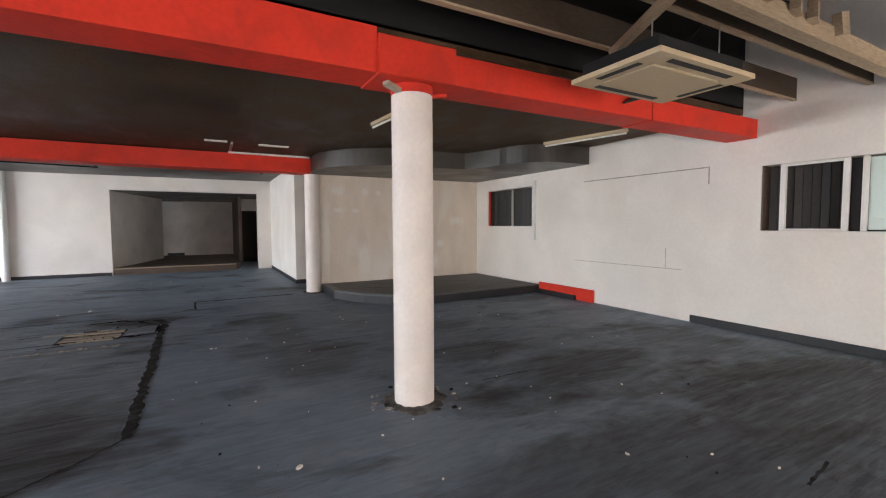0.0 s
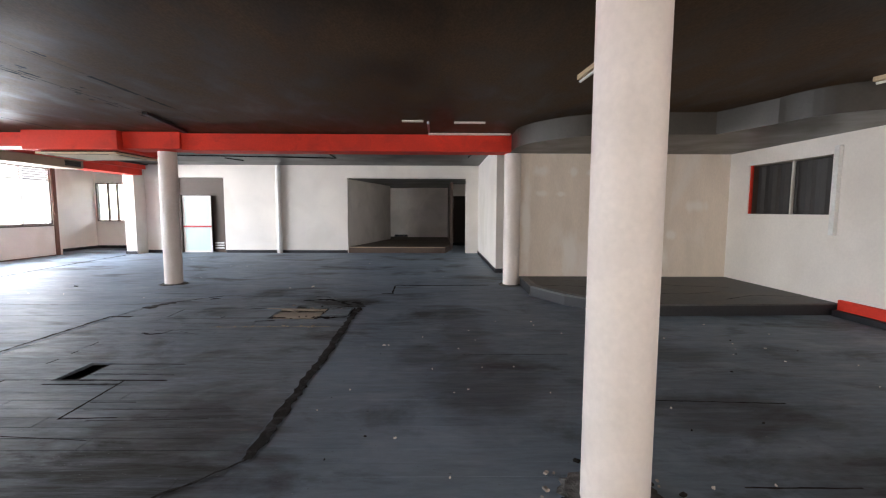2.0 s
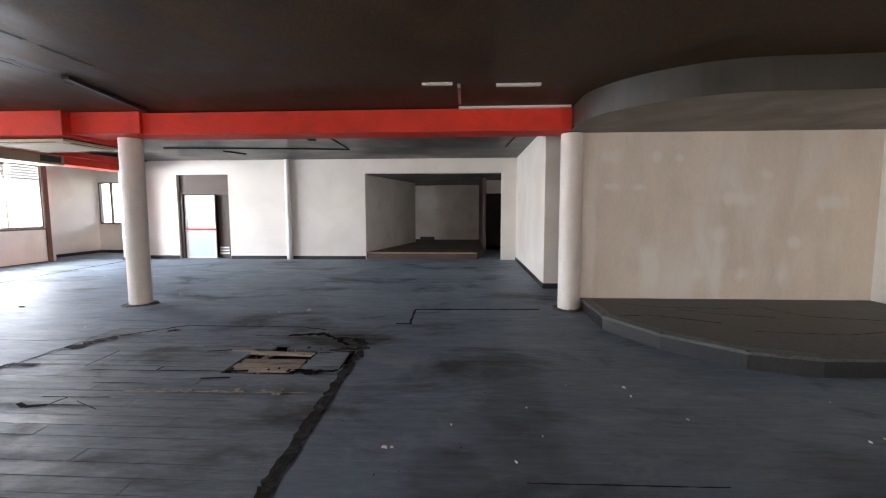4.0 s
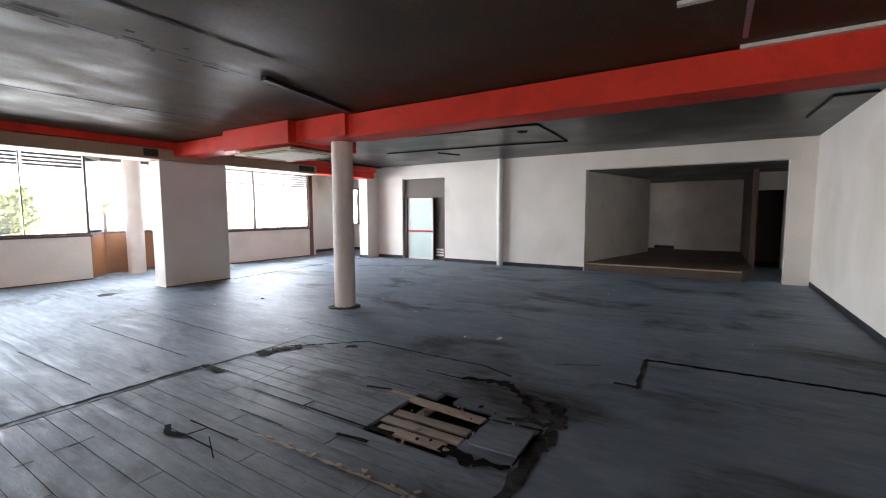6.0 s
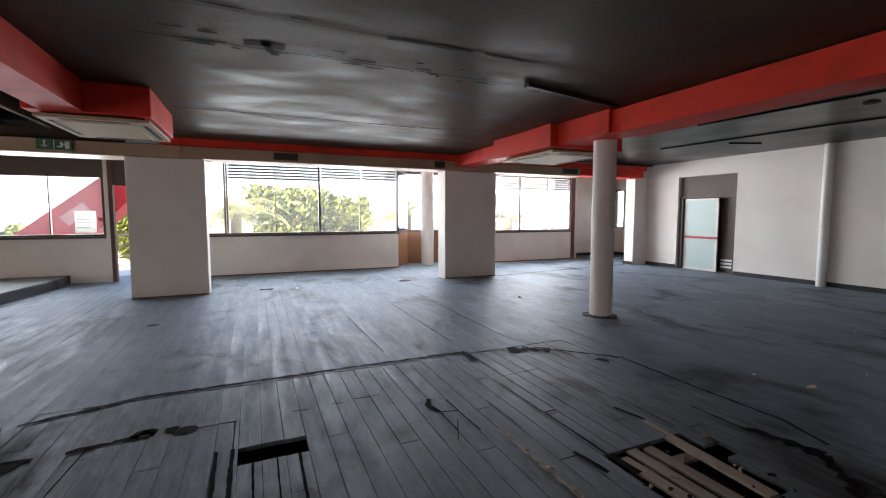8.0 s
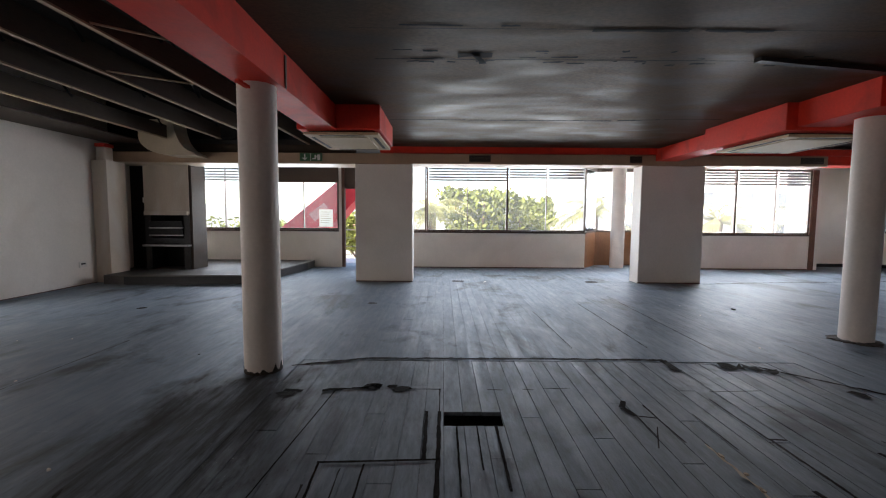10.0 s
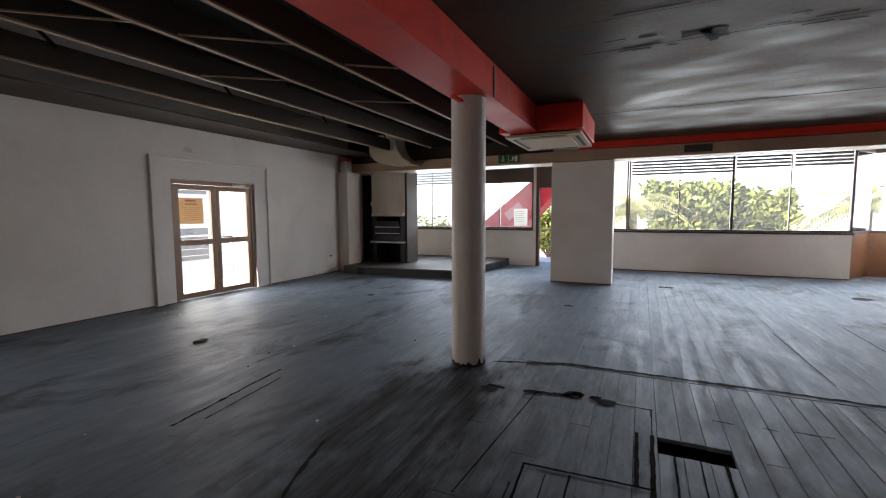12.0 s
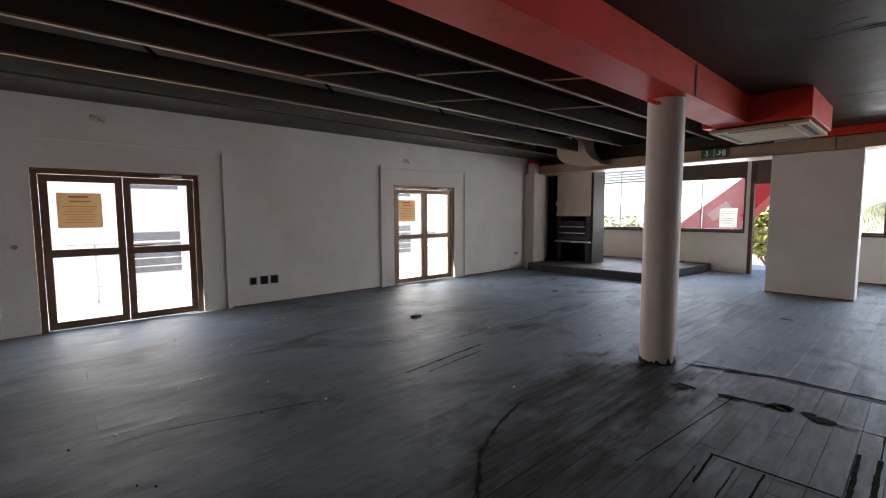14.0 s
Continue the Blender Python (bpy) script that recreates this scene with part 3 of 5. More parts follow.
for (xa, ya), (xb, yb) in zip(PL, PL[1:5]):
    d = Vector((xb - xa, yb - ya, 0))
    m = Matrix.Translation((xa, ya, 0)) @ Matrix.Rotation(math.atan2(d.y, d.x), 4, 'Z')
    part("edge_band", add_box(bmesh.new(), 0.02, -0.012, 0.1755, d.length - 0.02, 0.13, 0.181, m), M_BAND, plat, "worn blue-grey edge band")
    part("worn_nosing", add_box(bmesh.new(), 0.25 * d.length, -0.020, 0.160, 0.6 * d.length, -0.0125, 0.178, m), M_SCREED, plat, "pale worn nosing strip")
arc = [(3.5 - 1.6 * math.cos(a), 9.3 - 1.6 * math.sin(a)) for a in np.linspace(0, math.pi / 2, 18)]
arc2 = [(5.75 - 0.85 * math.cos(a), 6.85 - 0.85 * math.sin(a)) for a in np.linspace(0, math.pi / 2, 14)]
structure("bulkhead", prism([(1.94, 9.855)] + [(max(1.94, x), y) for x, y in arc] + [(4.62, 7.66)] + arc2 + [(E_X - 0.003, 5.97), (E_X - 0.003, 9.855)], 2.62, CEIL - 0.003), M_BULK,
          "curved glossy grey-brown ceiling bulkhead", "bulkhead")
rb = thing("red_plinth", "chipped red painted plinth on the wall foot", "plinth")
part("plinth_face", block(E_X - 0.06, 5.80, -0.01, E_X - 0.003, 7.30, 0.235, w=0.01), M_RED, rb)
# Solid black block drawn in place of the shadow at the plinth's foot.
part("plinth_shadow_gap", block(E_X - 0.13, 6.2, -0.01, E_X - 0.06, 7.30, 0.09, w=0.006), M_SKIRT, rb)

# ---- stage behind the wide opening ----
stage = thing("stage", "low brown boarded stage with a worn pale nosing", "stage", kind="structure")
part("stage_deck", prism([(-2.59, 16.33), (0.78, 16.33), (1.05, 17.6), (1.05, 23.0), (-2.59, 23.0)], 0.0, 0.20), M_STAGE, stage)
part("nosing", block(-2.59, 16.30, 0.185, 0.79, 16.36, 0.215, w=0.006), M_NOSE, stage, "worn pale edge strip")
structure("back_wall_angled", prism([(-2.6, 16.56), (-1.62, 20.8), (-1.80, 20.85), (-2.78, 16.56)], -0.1, 2.75), M_BACK, "grey angled side wall of the stage", "wall")
wall_x("back_wall", 22.6, 22.75, -2.7, 1.0, 2.75, [], M_BACK, "grey plain back wall of the stage")
wall_x("back_wall_step", 22.25, 22.595, -0.955, 0.99, 2.75, [], M_BACK, "grey plain nearer part of the back wall")
structure("baseboard", block(-1.62, 22.575, 0.203, -0.96, 22.597, 0.30, w=0.003), M_SKIRT, "black painted skirting along the back wall", "baseboard")
wall_y("back_wall_left", -2.7, -2.55, 20.9, 22.6, 2.75, [], M_BACK, "shadowed back wall return")
wall_y("back_post", 1.0, 1.12, 18.2, 22.75, 2.75, [], M_DARKWOOD_SHADE, "dark post at the stage edge")
wall_x("back_door_wall", 19.3, 19.45, 1.12, 2.1, 2.75, [(1.16, -0.12, 1.75, 2.1)], M_WALL, "white wall with a dark doorway", z0=-0.12)
wall_y("back_wall_right", 2.0, 2.15, 16.55, 19.3, 2.75, [], M_BACK, "grey right wall of the back passage", z0=-0.12)
# Both far walls are coloured dark to make the doorway look unlit.
wall_x("back_room_end", 22.75, 22.9, 0.9, 2.3, 2.75, [], M_DARKWOOD_SHADE, "far end wall painted dark as unlit", z0=-0.12)
wall_y("back_room_side", 2.15, 2.3, 19.3, 22.8, 2.75, [], M_DARKWOOD_SHADE, "far side wall painted dark as unlit", z0=-0.12)
structure("back_ceiling", block(-2.8, 16.55, 2.58, 2.3, 23.0, 2.7), M_CEIL_N, "dark low ceiling above the stage", "ceiling")

# ---- north door ----
d1 = thing("door_1", "half open glazed door with frosted mint panes and red stripe", "door", kind="structure")
part("lintel_panel", block(-8.497, 16.42, 2.05, -6.863, 16.47, 2.597), M_DARKWOOD_SHADE, d1, "dark brown panel above the door")
part("door_frame", boxes([(-8.497, 16.38, -0.01, -8.40, 16.5, 2.05), (-6.95, 16.38, -0.01, -6.863, 16.5, 2.05), (-8.40, 16.38, 2.0, -6.95, 16.5, 2.05)]), M_FRAME, d1)
leaf = part("door_leaf", boxes([(-8.38, 16.44, 0.0, -8.32, 16.48, 1.98), (-7.46, 16.44, 0.0, -7.40, 16.48, 1.98), (-8.32, 16.44, 1.93, -7.46, 16.48, 1.98), (-8.32, 16.44, 0.0, -7.46, 16.48, 0.06)]), M_TUBE, d1)
part("pane", block(-8.32, 16.45, 0.06, -7.46, 16.47, 0.88), M_MINT, leaf)
part("pane", block(-8.32, 16.45, 0.94, -7.46, 16.47, 1.93), M_MINT, leaf)
part("push_bar", block(-8.38, 16.41, 0.88, -7.40, 16.48, 0.94, w=0.005), M_REDLINE, leaf, "red push bar")
part("room_behind", boxes([(-7.38, 16.6, 0.0, -6.90, 16.65, 2.0)]), M_DARKWOOD_SHADE, d1, "dark louvred panel behind the door")
for k in range(3):
    part("louvre", block(-7.36, 16.56, 0.12 + 0.09 * k, -6.96, 16.6, 0.17 + 0.09 * k), M_TUBE, d1)
# Panel's dark colour stands in for the unlit room beyond.
structure("door_backing", boxes([(-8.7, 16.9, -0.12, -6.6, 17.0, 2.7)]), M_DARKWOOD_SHADE, "closing panel painted dark for the unlit room behind the door", "wall")
pipe = thing("wall_pipe", "white painted downpipe fixed to the wall", "pipe")
part("pipe_shaft", cyl(-4.945, 16.21, -0.01, 3.02, 0.085, 20), M_PIPE, pipe, smooth=True)
for z in (0.6, 1.7, 2.7):
    part("pipe_bracket", cyl(-4.945, 16.21, z, z + 0.03, 0.09, 20), M_PIPE, pipe, smooth=True)

# ---- skirtings ----
for lab, v in (("wall foot", (-6.85, N_Y - 0.015, 0.0, -5.08, N_Y - 0.002, 0.10)), ("wall foot", (-4.88, N_Y - 0.015, 0.0, -2.62, N_Y - 0.002, 0.10)),
               ("door side", (-9.54, N_Y - 0.015, 0.0, -8.5, N_Y - 0.002, 0.10)), ("pilaster foot", (-9.92, 15.735, 0.0, -9.54, 15.748, 0.10)),
               ("side wall foot", (1.915, 11.59, 0.0, 1.928, N_Y - 0.02, 0.10)), ("side wall end", (1.915, 11.565, 0.0, 2.25, 11.578, 0.10)),
               ("east wall foot", (E_X - 0.02, S_Y + 0.02, 0.0, E_X - 0.002, 3.95, 0.11)), ("far wall foot", (-12.69, 18.085, 0, -9.0, 18.098, 0.1)), ("west end foot", (-12.69, 15.56, 0, -12.675, 18.08, 0.1))):
    structure("baseboard", block(*v, w=0.003), M_SKIRT, "black painted skirting along the %s" % lab, "baseboard")

for v in ((W_X, 4.05, 0.0, W_X + 0.012, 8.96, 0.025), (W_X, 12.22, 0.0, W_X + 0.012, 15.27, 0.03), (-9.188, 3.04, 0.0, -9.176, 4.29, 0.02), (-9.188, 9.28, 0.0, -9.176, 10.67, 0.02), (-8.8, S_Y, 0.0, -6.52, S_Y + 0.01, 0.015), (-4.05, S_Y, 0.0, -1.22, S_Y + 0.01, 0.018)):
    structure("baseboard", block(*v), M_RUST, "dirty brown line left at the wall foot", "baseboard")

# ---- windows ----


def window(name, axis, at, u0, u1, z0, z1, mull, label, t=0.05, bar=0.045, transom=(), mat=None, louvres=(), thin=()):
    """A framed window in a wall plane; axis 'y': it runs along y at x = at."""
    mat = mat or M_FRAME
    w = thing(name, label, "window", kind="structure")

    def bx(a0, c0, a1, c1, d0, d1):
        return (at + d0, a0, c0, at + d1, a1, c1) if axis == 'y' else (a0, at + d0, c0, a1, at + d1, c1)
    e = 0.003
    part("window_frame", boxes([bx(u0 + e, z0 + e, u0 + bar, z1 - e, -t, t), bx(u1 - bar, z0 + e, u1 - e, z1 - e, -t, t), bx(u0 + bar, z0 + e, u1 - bar, z0 + bar, -t, t),
                                bx(u0 + bar, z1 - bar, u1 - bar, z1 - e, -t, t)]), mat, w)
    half = [0.010 if k in thin else 0.026 for k in range(len(mull))]
    cuts = [u0 + bar] + [v for m, h in zip(mull, half) for v in (m - h, m + h)] + [u1 - bar]
    for m, h in zip(mull, half):
        part("mullion", block(*bx(m - h, z0 + bar, m + h, z1 - bar, -t * 0.7, t * 0.7)), mat, w)
    for a0, a1 in zip(cuts[::2], cuts[1::2]):
        for z in transom:
            part("transom", block(*bx(a0, z - 0.015, a1, z + 0.015, -t * 0.6, t * 0.6)), mat, w)
        p = part("pane", block(*bx(a0, z0 + bar, a1, z1 - bar, -0.004, 0.004)), M_GLASS, w)
        p.visible_shadow = False
    for a0, a1, zb in louvres:
        z = z1 - bar - 0.05
        while z > zb:
            tilt = Matrix.Translation((at + 0.06, (a0 + a1) / 2, z)) @ Matrix.Rotation(radians(60), 4, 'Y')
            part("blind_slat", add_box(bmesh.new(), -0.03, -(a1 - a0) / 2, -0.004, 0.03, (a1 - a0) / 2, 0.004, tilt), M_BLIND, w)
            z -= 0.076
    return w


window("window_1", 'y', W_X - 0.06, 4.50, 8.97, 1.03, 2.86, [5.65, 6.76, 7.86], "long brown framed window with half drawn blinds",
       louvres=[(4.56, 6.73, 2.45), (6.80, 7.83, 2.47), (7.9, 8.90, 2.50)], thin=(0, 2))
window("window_2", 'y', W_X - 0.06, 4.05, 4.497, 1.03, 2.86, [], "narrow glazed strip beside the pier")
window("window_3", 'y', W_X - 0.06, 12.2, 15.27, 1.0, 2.80, [13.18, 14.3], "brown framed window with drawn up blinds", louvres=[(12.26, 13.15, 2.33), (13.22, 14.27, 2.33), (14.33, 15.2, 2.33)], thin=(1,))
w0 = window("window_4", 'y', W_X - 0.06, -1.8, 2.04, 1.05, 2.82, [-1.15, -0.4, 1.05], "brown framed window beside the fireplace", louvres=[(-1.74, -0.42, 2.42)], thin=(0, 2))
part("dark_panel", block(W_X - 0.03, -0.36, 2.36, W_X + 0.01, 2.035, 2.85), M_DARKWOOD_SHADE, w0, "dark brown board over the upper window")
window("window_5", 'x', 18.15, -12.65, -11.45, 1.03, 2.5, [-12.2, -11.85], "small dark framed far window")

nw = thing("notice", "plain white sheet stuck inside the window glass", "notice")
part("sheet", block(W_X - 0.052, 1.47, 1.13, W_X - 0.050, 1.86, 1.62), M_PAPER_W, nw)
for k in range(6):
    part("text_line", block(W_X - 0.0495, 1.51, 1.54 - 0.06 * k, W_X - 0.0490, 1.80 - 0.03 * (k % 3), 1.55 - 0.06 * k), M_INK, nw)
sd = thing("sticker", "small round red sticker on the window glass", "sticker")
part("disc", rod((W_X - 0.052, 1.94, 1.43), (W_X - 0.050, 1.94, 1.43), 0.045, 18), M_AWN, sd)
structure("window_jamb", boxes([(W_X, 15.29, 0.0, W_X + 0.04, 15.42, 2.8)]), M_RUST, "rust stained jamb strip beside the window", "trim")
structure("sill", boxes([(W_X, 4.05, 0.985, W_X + 0.05, 8.99, 1.028)]), M_FRAME, "dark timber sill under the long window", "trim")
structure("sill_north", boxes([(W_X, 12.2, 0.955, W_X + 0.05, 15.27, 0.998)]), M_FRAME, "dark timber sill with worn paint", "trim")
structure("sill_hearth", boxes([(W_X, -1.8, 1.0, W_X + 0.05, 2.04, 1.048)]), M_FRAME, "dark timber sill behind the hearth", "trim")
# bay with timber panels
bay = thing("window_bay", "glazed bay with varnished timber panels below", "window bay", kind="structure")
for (xa, ya), (xb, yb) in (((-11.95, 8.98), (-12.75, 9.55)), ((-12.75, 9.56), (-12.75, 11.6)), ((-12.75, 11.61), (-11.95, 12.19))):
    d = Vector((xb - xa, yb - ya, 0))
    m = Matrix.Translation((xa, ya, 0)) @ Matrix.Rotation(math.atan2(d.y, d.x), 4, 'Z')
    part("timber_panel", add_box(bmesh.new(), 0, -0.02, -0.1, d.length, 0.02, 1.0, m), M_WOOD, bay, "varnished brown timber panel")
    part("rail", add_box(bmesh.new(), 0, -0.03, 1.0, d.length, 0.03, 1.06, m), M_FRAME, bay)
    part("head", add_box(bmesh.new(), 0, -0.03, 2.80, d.length, 0.03, 2.997, m), M_FRAME, bay)
    p = part("pane", add_box(bmesh.new(), 0, -0.004, 1.06, d.length, 0.004, 2.80, m), M_GLASS, bay)
    p.visible_shadow = False
# open side door beside the pier
d2 = thing("door_2", "open doorway to the bright terrace with a dark transom", "door", kind="structure")
part("door_frame", boxes([(W_X - 0.15, 2.123, -0.01, W_X + 0.02, 2.20, 2.82), (W_X - 0.15, 3.22, -0.01, W_X + 0.02, 3.297, 2.82)]), M_RUST, d2)
part("transom_panel", block(W_X - 0.1, 2.20, 2.20, W_X - 0.05, 3.22, 2.817), M_DARKWOOD_SHADE, d2, "dark brown transom board")

# east windows onto a dark passage
def east_window(y0, y1, z0, z1, bars, label, red=False):
    w = thing("window_7", label, "window", kind="structure")
    e = 0.003
    # Near-black back and sides paint in the passage's lack of light.
    part("recess_back", block(6.75, y0 - 0.3, z0 - 0.3, 6.8, y1 + 0.3, z1 + 0.3), M_SOOT_SHADE, w, "near-black sheet for the unlit passage behind")
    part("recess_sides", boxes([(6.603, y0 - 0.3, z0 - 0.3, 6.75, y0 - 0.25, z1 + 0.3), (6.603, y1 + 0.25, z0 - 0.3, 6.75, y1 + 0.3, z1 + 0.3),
                                (6.603, y0 - 0.25, z1 + 0.25, 6.75, y1 + 0.25, z1 + 0.3), (6.603, y0 - 0.25, z0 - 0.3, 6.75, y1 + 0.25, z0 - 0.25)]), M_SOOT_SHADE, w)
    n = int((y1 - y0) / 0.09)
    for k in range(n):
        yy = y0 + 0.045 + k * (y1 - y0 - 0.02) / n
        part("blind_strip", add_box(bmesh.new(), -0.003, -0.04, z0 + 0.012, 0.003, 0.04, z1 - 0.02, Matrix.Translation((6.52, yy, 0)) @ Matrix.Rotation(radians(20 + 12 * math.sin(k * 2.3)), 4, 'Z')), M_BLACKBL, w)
    part("dark_lining", boxes([(6.36, y1 - 0.02, z0 + e, 6.598, y1 - e, z1 - e)]) if not red else boxes([(6.412, y1 - 0.02, z0 + e, 6.598, y1 - e, z1 - e)]), M_DARKWOOD_SHADE, w, "dark window lining")
    for a, c in bars:
        part("window_bar", block(6.40, a, z0 + e, 6.44, c, z1 - e), M_TUBE, w, "white painted window bar")
    if red:
        part("red_reveal", block(6.37, y1 - 0.03, z0 + e, 6.41, y1 - e, z1 - e), M_RED, w, "red painted reveal")
    return w


w6 = east_window(1.2, 3.05, 1.39, 2.24, [(2.80, 2.86), (2.18, 2.24), (2.02, 2.07), (1.203, 1.26)], "white framed sliding window with dark blinds behind")
part("window_rails", boxes([(6.39, 2.24, 1.393, 6.43, 2.80, 1.42), (6.39, 2.24, 2.205, 6.43, 2.80, 2.237)]), M_TUBE, w6)
part("light_pane", block(6.45, 1.27, 1.41, 6.46, 2.02, 2.22), M_MINT, w6, "pale frosted pane")
east_window(7.61, 9.32, 1.45, 2.34, [(8.38, 8.41)], "dark unglazed window with a red reveal", red=True)
structure("wall_trim", boxes([(E_X - 0.06, 7.46, 1.15, E_X - 0.002, 7.54, 2.45)]), M_PIPE, "white trim strip beside the dark window", "trim")
# outlines of removed panels on the east wall
for nm, v in (("wall_scar", (E_X - 0.006, 3.73, 2.295, E_X - 0.001, 6.1, 2.31)), ("wall_scar", (E_X - 0.006, 3.72, 2.06, E_X - 0.001, 3.735, 2.31)),
              ("wall_scar", (E_X - 0.005, 4.37, 0.79, E_X - 0.001, 4.38, 1.10)), ("wall_scar", (E_X - 0.005, 4.10, 0.775, E_X - 0.001, 6.3, 0.783))):
    structure(nm, block(*v), M_SCAR, "dirty outline left by a removed panel", "wall mark")

# ---- glazed double doors ----


def double_door(name, x0, x1, label):
    d = thing(name, label, "door", kind="structure")
    y0, y1, h = -2.50, -2.42, 2.107
    part("door_frame", boxes([(x0 + 0.003, y0, -0.01, x0 + 0.07, y1, h), (x1 - 0.07, y0, -0.01, x1 - 0.003, y1, h), (x0 + 0.07, y0, h - 0.07, x1 - 0.07, y1, h)]), M_DOORFR, d)
    xm = (x0 + x1) / 2
    for a, c in ((x0 + 0.075, xm - 0.004), (xm + 0.004, x1 - 0.075)):
        leaf = part("door_leaf", boxes([(a, y0 + 0.015, 0.012, a + 0.085, y1 - 0.015, h - 0.075), (c - 0.085, y0 + 0.015, 0.012, c, y1 - 0.015, h - 0.075), (a + 0.085, y0 + 0.015, 0.012, c - 0.085, y1 - 0.015, 0.11),
                                        (a + 0.085, y0 + 0.015, h - 0.165, c - 0.085, y1 - 0.015, h - 0.075), (a + 0.085, y0 + 0.015, 0.96, c - 0.085, y1 - 0.015, 1.06)]), M_DOORFR, d)
        for z0, z1 in ((0.11, 0.96), (1.06, h - 0.165)):
            p = part("pane", block(a + 0.085, -2.463, z0, c - 0.085, -2.457, z1), M_GLASS, leaf)
            p.visible_shadow = False
    part("handle", rod((xm - 0.30, y1 + 0.03, 1.08), (xm - 0.06, y1 + 0.03, 1.08), 0.012), M_STEEL, d, "black lever handle")
    part("closer", block(x0 + 0.22, y1, h - 0.06, x0 + 0.50, y1 + 0.05, h - 0.02, w=0.006), M_TUBE, d, "pale door closer")
    part("closer_arm", rod((x0 + 0.3, y1 + 0.04, h - 0.03), (x0 + 0.75, y1 + 0.06, h - 0.05), 0.008), M_STEEL, d)
    nt = thing("notice", "cream printed paper notice taped to the glass", "notice")
    a, c = xm + 0.24, xm + 0.70
    part("sheet", block(a, -2.4555, 1.34, c, -2.4535, 1.80), M_PAPER, nt)
    part("heading", block(a + 0.14, -2.453, 1.735, c - 0.12, -2.4515, 1.765), M_INKR, nt, "red heading mark")
    part("subheading", block(a + 0.12, -2.453, 1.68, c - 0.12, -2.4515, 1.70), M_INK, nt)
    for k in range(7):
        part("text_line", block(a + 0.05 + 0.02 * (k % 3), -2.453, 1.62 - k * 0.035, c - 0.05 - 0.025 * ((k * 2) % 3), -2.4515, 1.628 - k * 0.035), M_INK, nt)
    return d


double_door("door_3", -0.81, 1.06, "bronze framed glazed double door to the balcony")
# Never in view: added at the other doors' spacing to let light in.
double_door("unseen_door_5", 4.55, 6.2, "added bronze framed glazed double door in the unseen corner")
double_door("door_4", -6.15, -4.42, "bronze framed glazed double door, further off")
for v in ((-1.20, S_Y, 0.0, -1.14, S_Y + 0.035, 2.5), (1.40, S_Y, 0.0, 1.45, S_Y + 0.035, 2.5), (-4.17, S_Y, 0.0, -4.07, S_Y + 0.05, 2.48), (-6.50, S_Y, 0.0, -6.46, S_Y + 0.025, 2.48),
          (-6.46, S_Y, 2.44, -4.17, S_Y + 0.018, 2.48), (-1.14, S_Y, 2.46, 1.40, S_Y + 0.018, 2.5)):
    structure("trim", block(*v, w=0.003), M_WALL, "white painted plaster surround of the glazed doors", "trim")
for k, x in enumerate((-1.55, -1.73, -1.90)):
    s = thing("socket_box", "open empty wall socket box, dark inside", "socket", "row of wall boxes", (x, S_Y, 0.40))
    part("rim", boxes([(-0.065, 0, -0.07, -0.05, 0.008, 0.07), (0.05, 0, -0.07, 0.065, 0.008, 0.07), (-0.05, 0, 0.055, 0.05, 0.008, 0.07), (-0.05, 0, -0.07, 0.05, 0.008, -0.055)]), M_STEEL_L if k == 0 else M_STEEL, s)
    # Flat black plate; the box's inner shade is in its colour.
    part("cavity", block(-0.05, 0.001, -0.055, 0.05, 0.004, 0.055), M_SOOT_SHADE, s, "empty cavity painted near black for its shade")
sk = thing("wall_socket", "small white double wall socket", "socket", at=(-8.45, S_Y, 0.42))
part("plate", block(-0.09, 0, -0.06, 0.09, 0.02, 0.06, w=0.004), M_TUBE, sk)
part("switch", block(-0.05, 0.02, 0.0, 0.05, 0.028, 0.03), M_STEEL, sk)
sw = thing("light_switch", "small round old wall switch", "switch", at=(1.24, S_Y, 1.12))
part("plate", rod((0, 0, 0), (0, 0.02, 0), 0.03, 14), M_BEIGE, sw)
for x, z in ((0.35, 2.78), (-4.75, 2.62)):
    st = thing("lamp_stub", "torn wall lamp fixing with bare wire", "lamp fixing", at=(x, S_Y, z))
    part("patch", block(-0.08, 0, -0.04, 0.08, 0.012, 0.05, w=0.004), M_WALL_B, st)
    part("wire", rod((0, 0.01, 0.02), (-0.06, 0.06, -0.05), 0.006), M_BEIGE, st)
    part("wire", rod((0.02, 0.01, 0.02), (0.08, 0.05, 0.03), 0.006), M_BEIGE, st)

# ---- fireplace ----
structure("hearth_platform", prism([(-8.50, -1.58), (-8.74, 1.02), (-11.2, 1.34), (W_X + 0.003, 1.34), (W_X + 0.003, -2.37), (-9.36, -2.37), (-9.36, -2.04), (-8.55, -2.04)], -0.02, 0.19), M_SLATE, "low dark hearth platform", "platform")
for (xa, ya), (xb, yb) in (((-8.492, -1.58), (-8.732, 1.02)), ((-8.74, 1.028), (-11.2, 1.348))):
    d = Vector((xb - xa, yb - ya, 0))
    structure("hearth_riser", add_box(bmesh.new(), 0, -0.004, 0.0, d.length, 0.004, 0.165, Matrix.Translation((xa, ya, 0)) @ Matrix.Rotation(math.atan2(d.y, d.x), 4, 'Z')), M_SKIRT, "black painted riser of the hearth platform", "riser")
fp = thing("fireplace", "white plastered barbecue fireplace with black steel doors", "fireplace")
part("chimney", boxes([(-10.2, -1.86, 1.45, -9.6, -0.84, 2.95)]), M_WALL_B, fp)
part("side_cheek", boxes([(-10.2, -0.84, 0.19, -9.62, -0.78, 2.95)]), M_TRUSS, fp, "brown timber cheek")
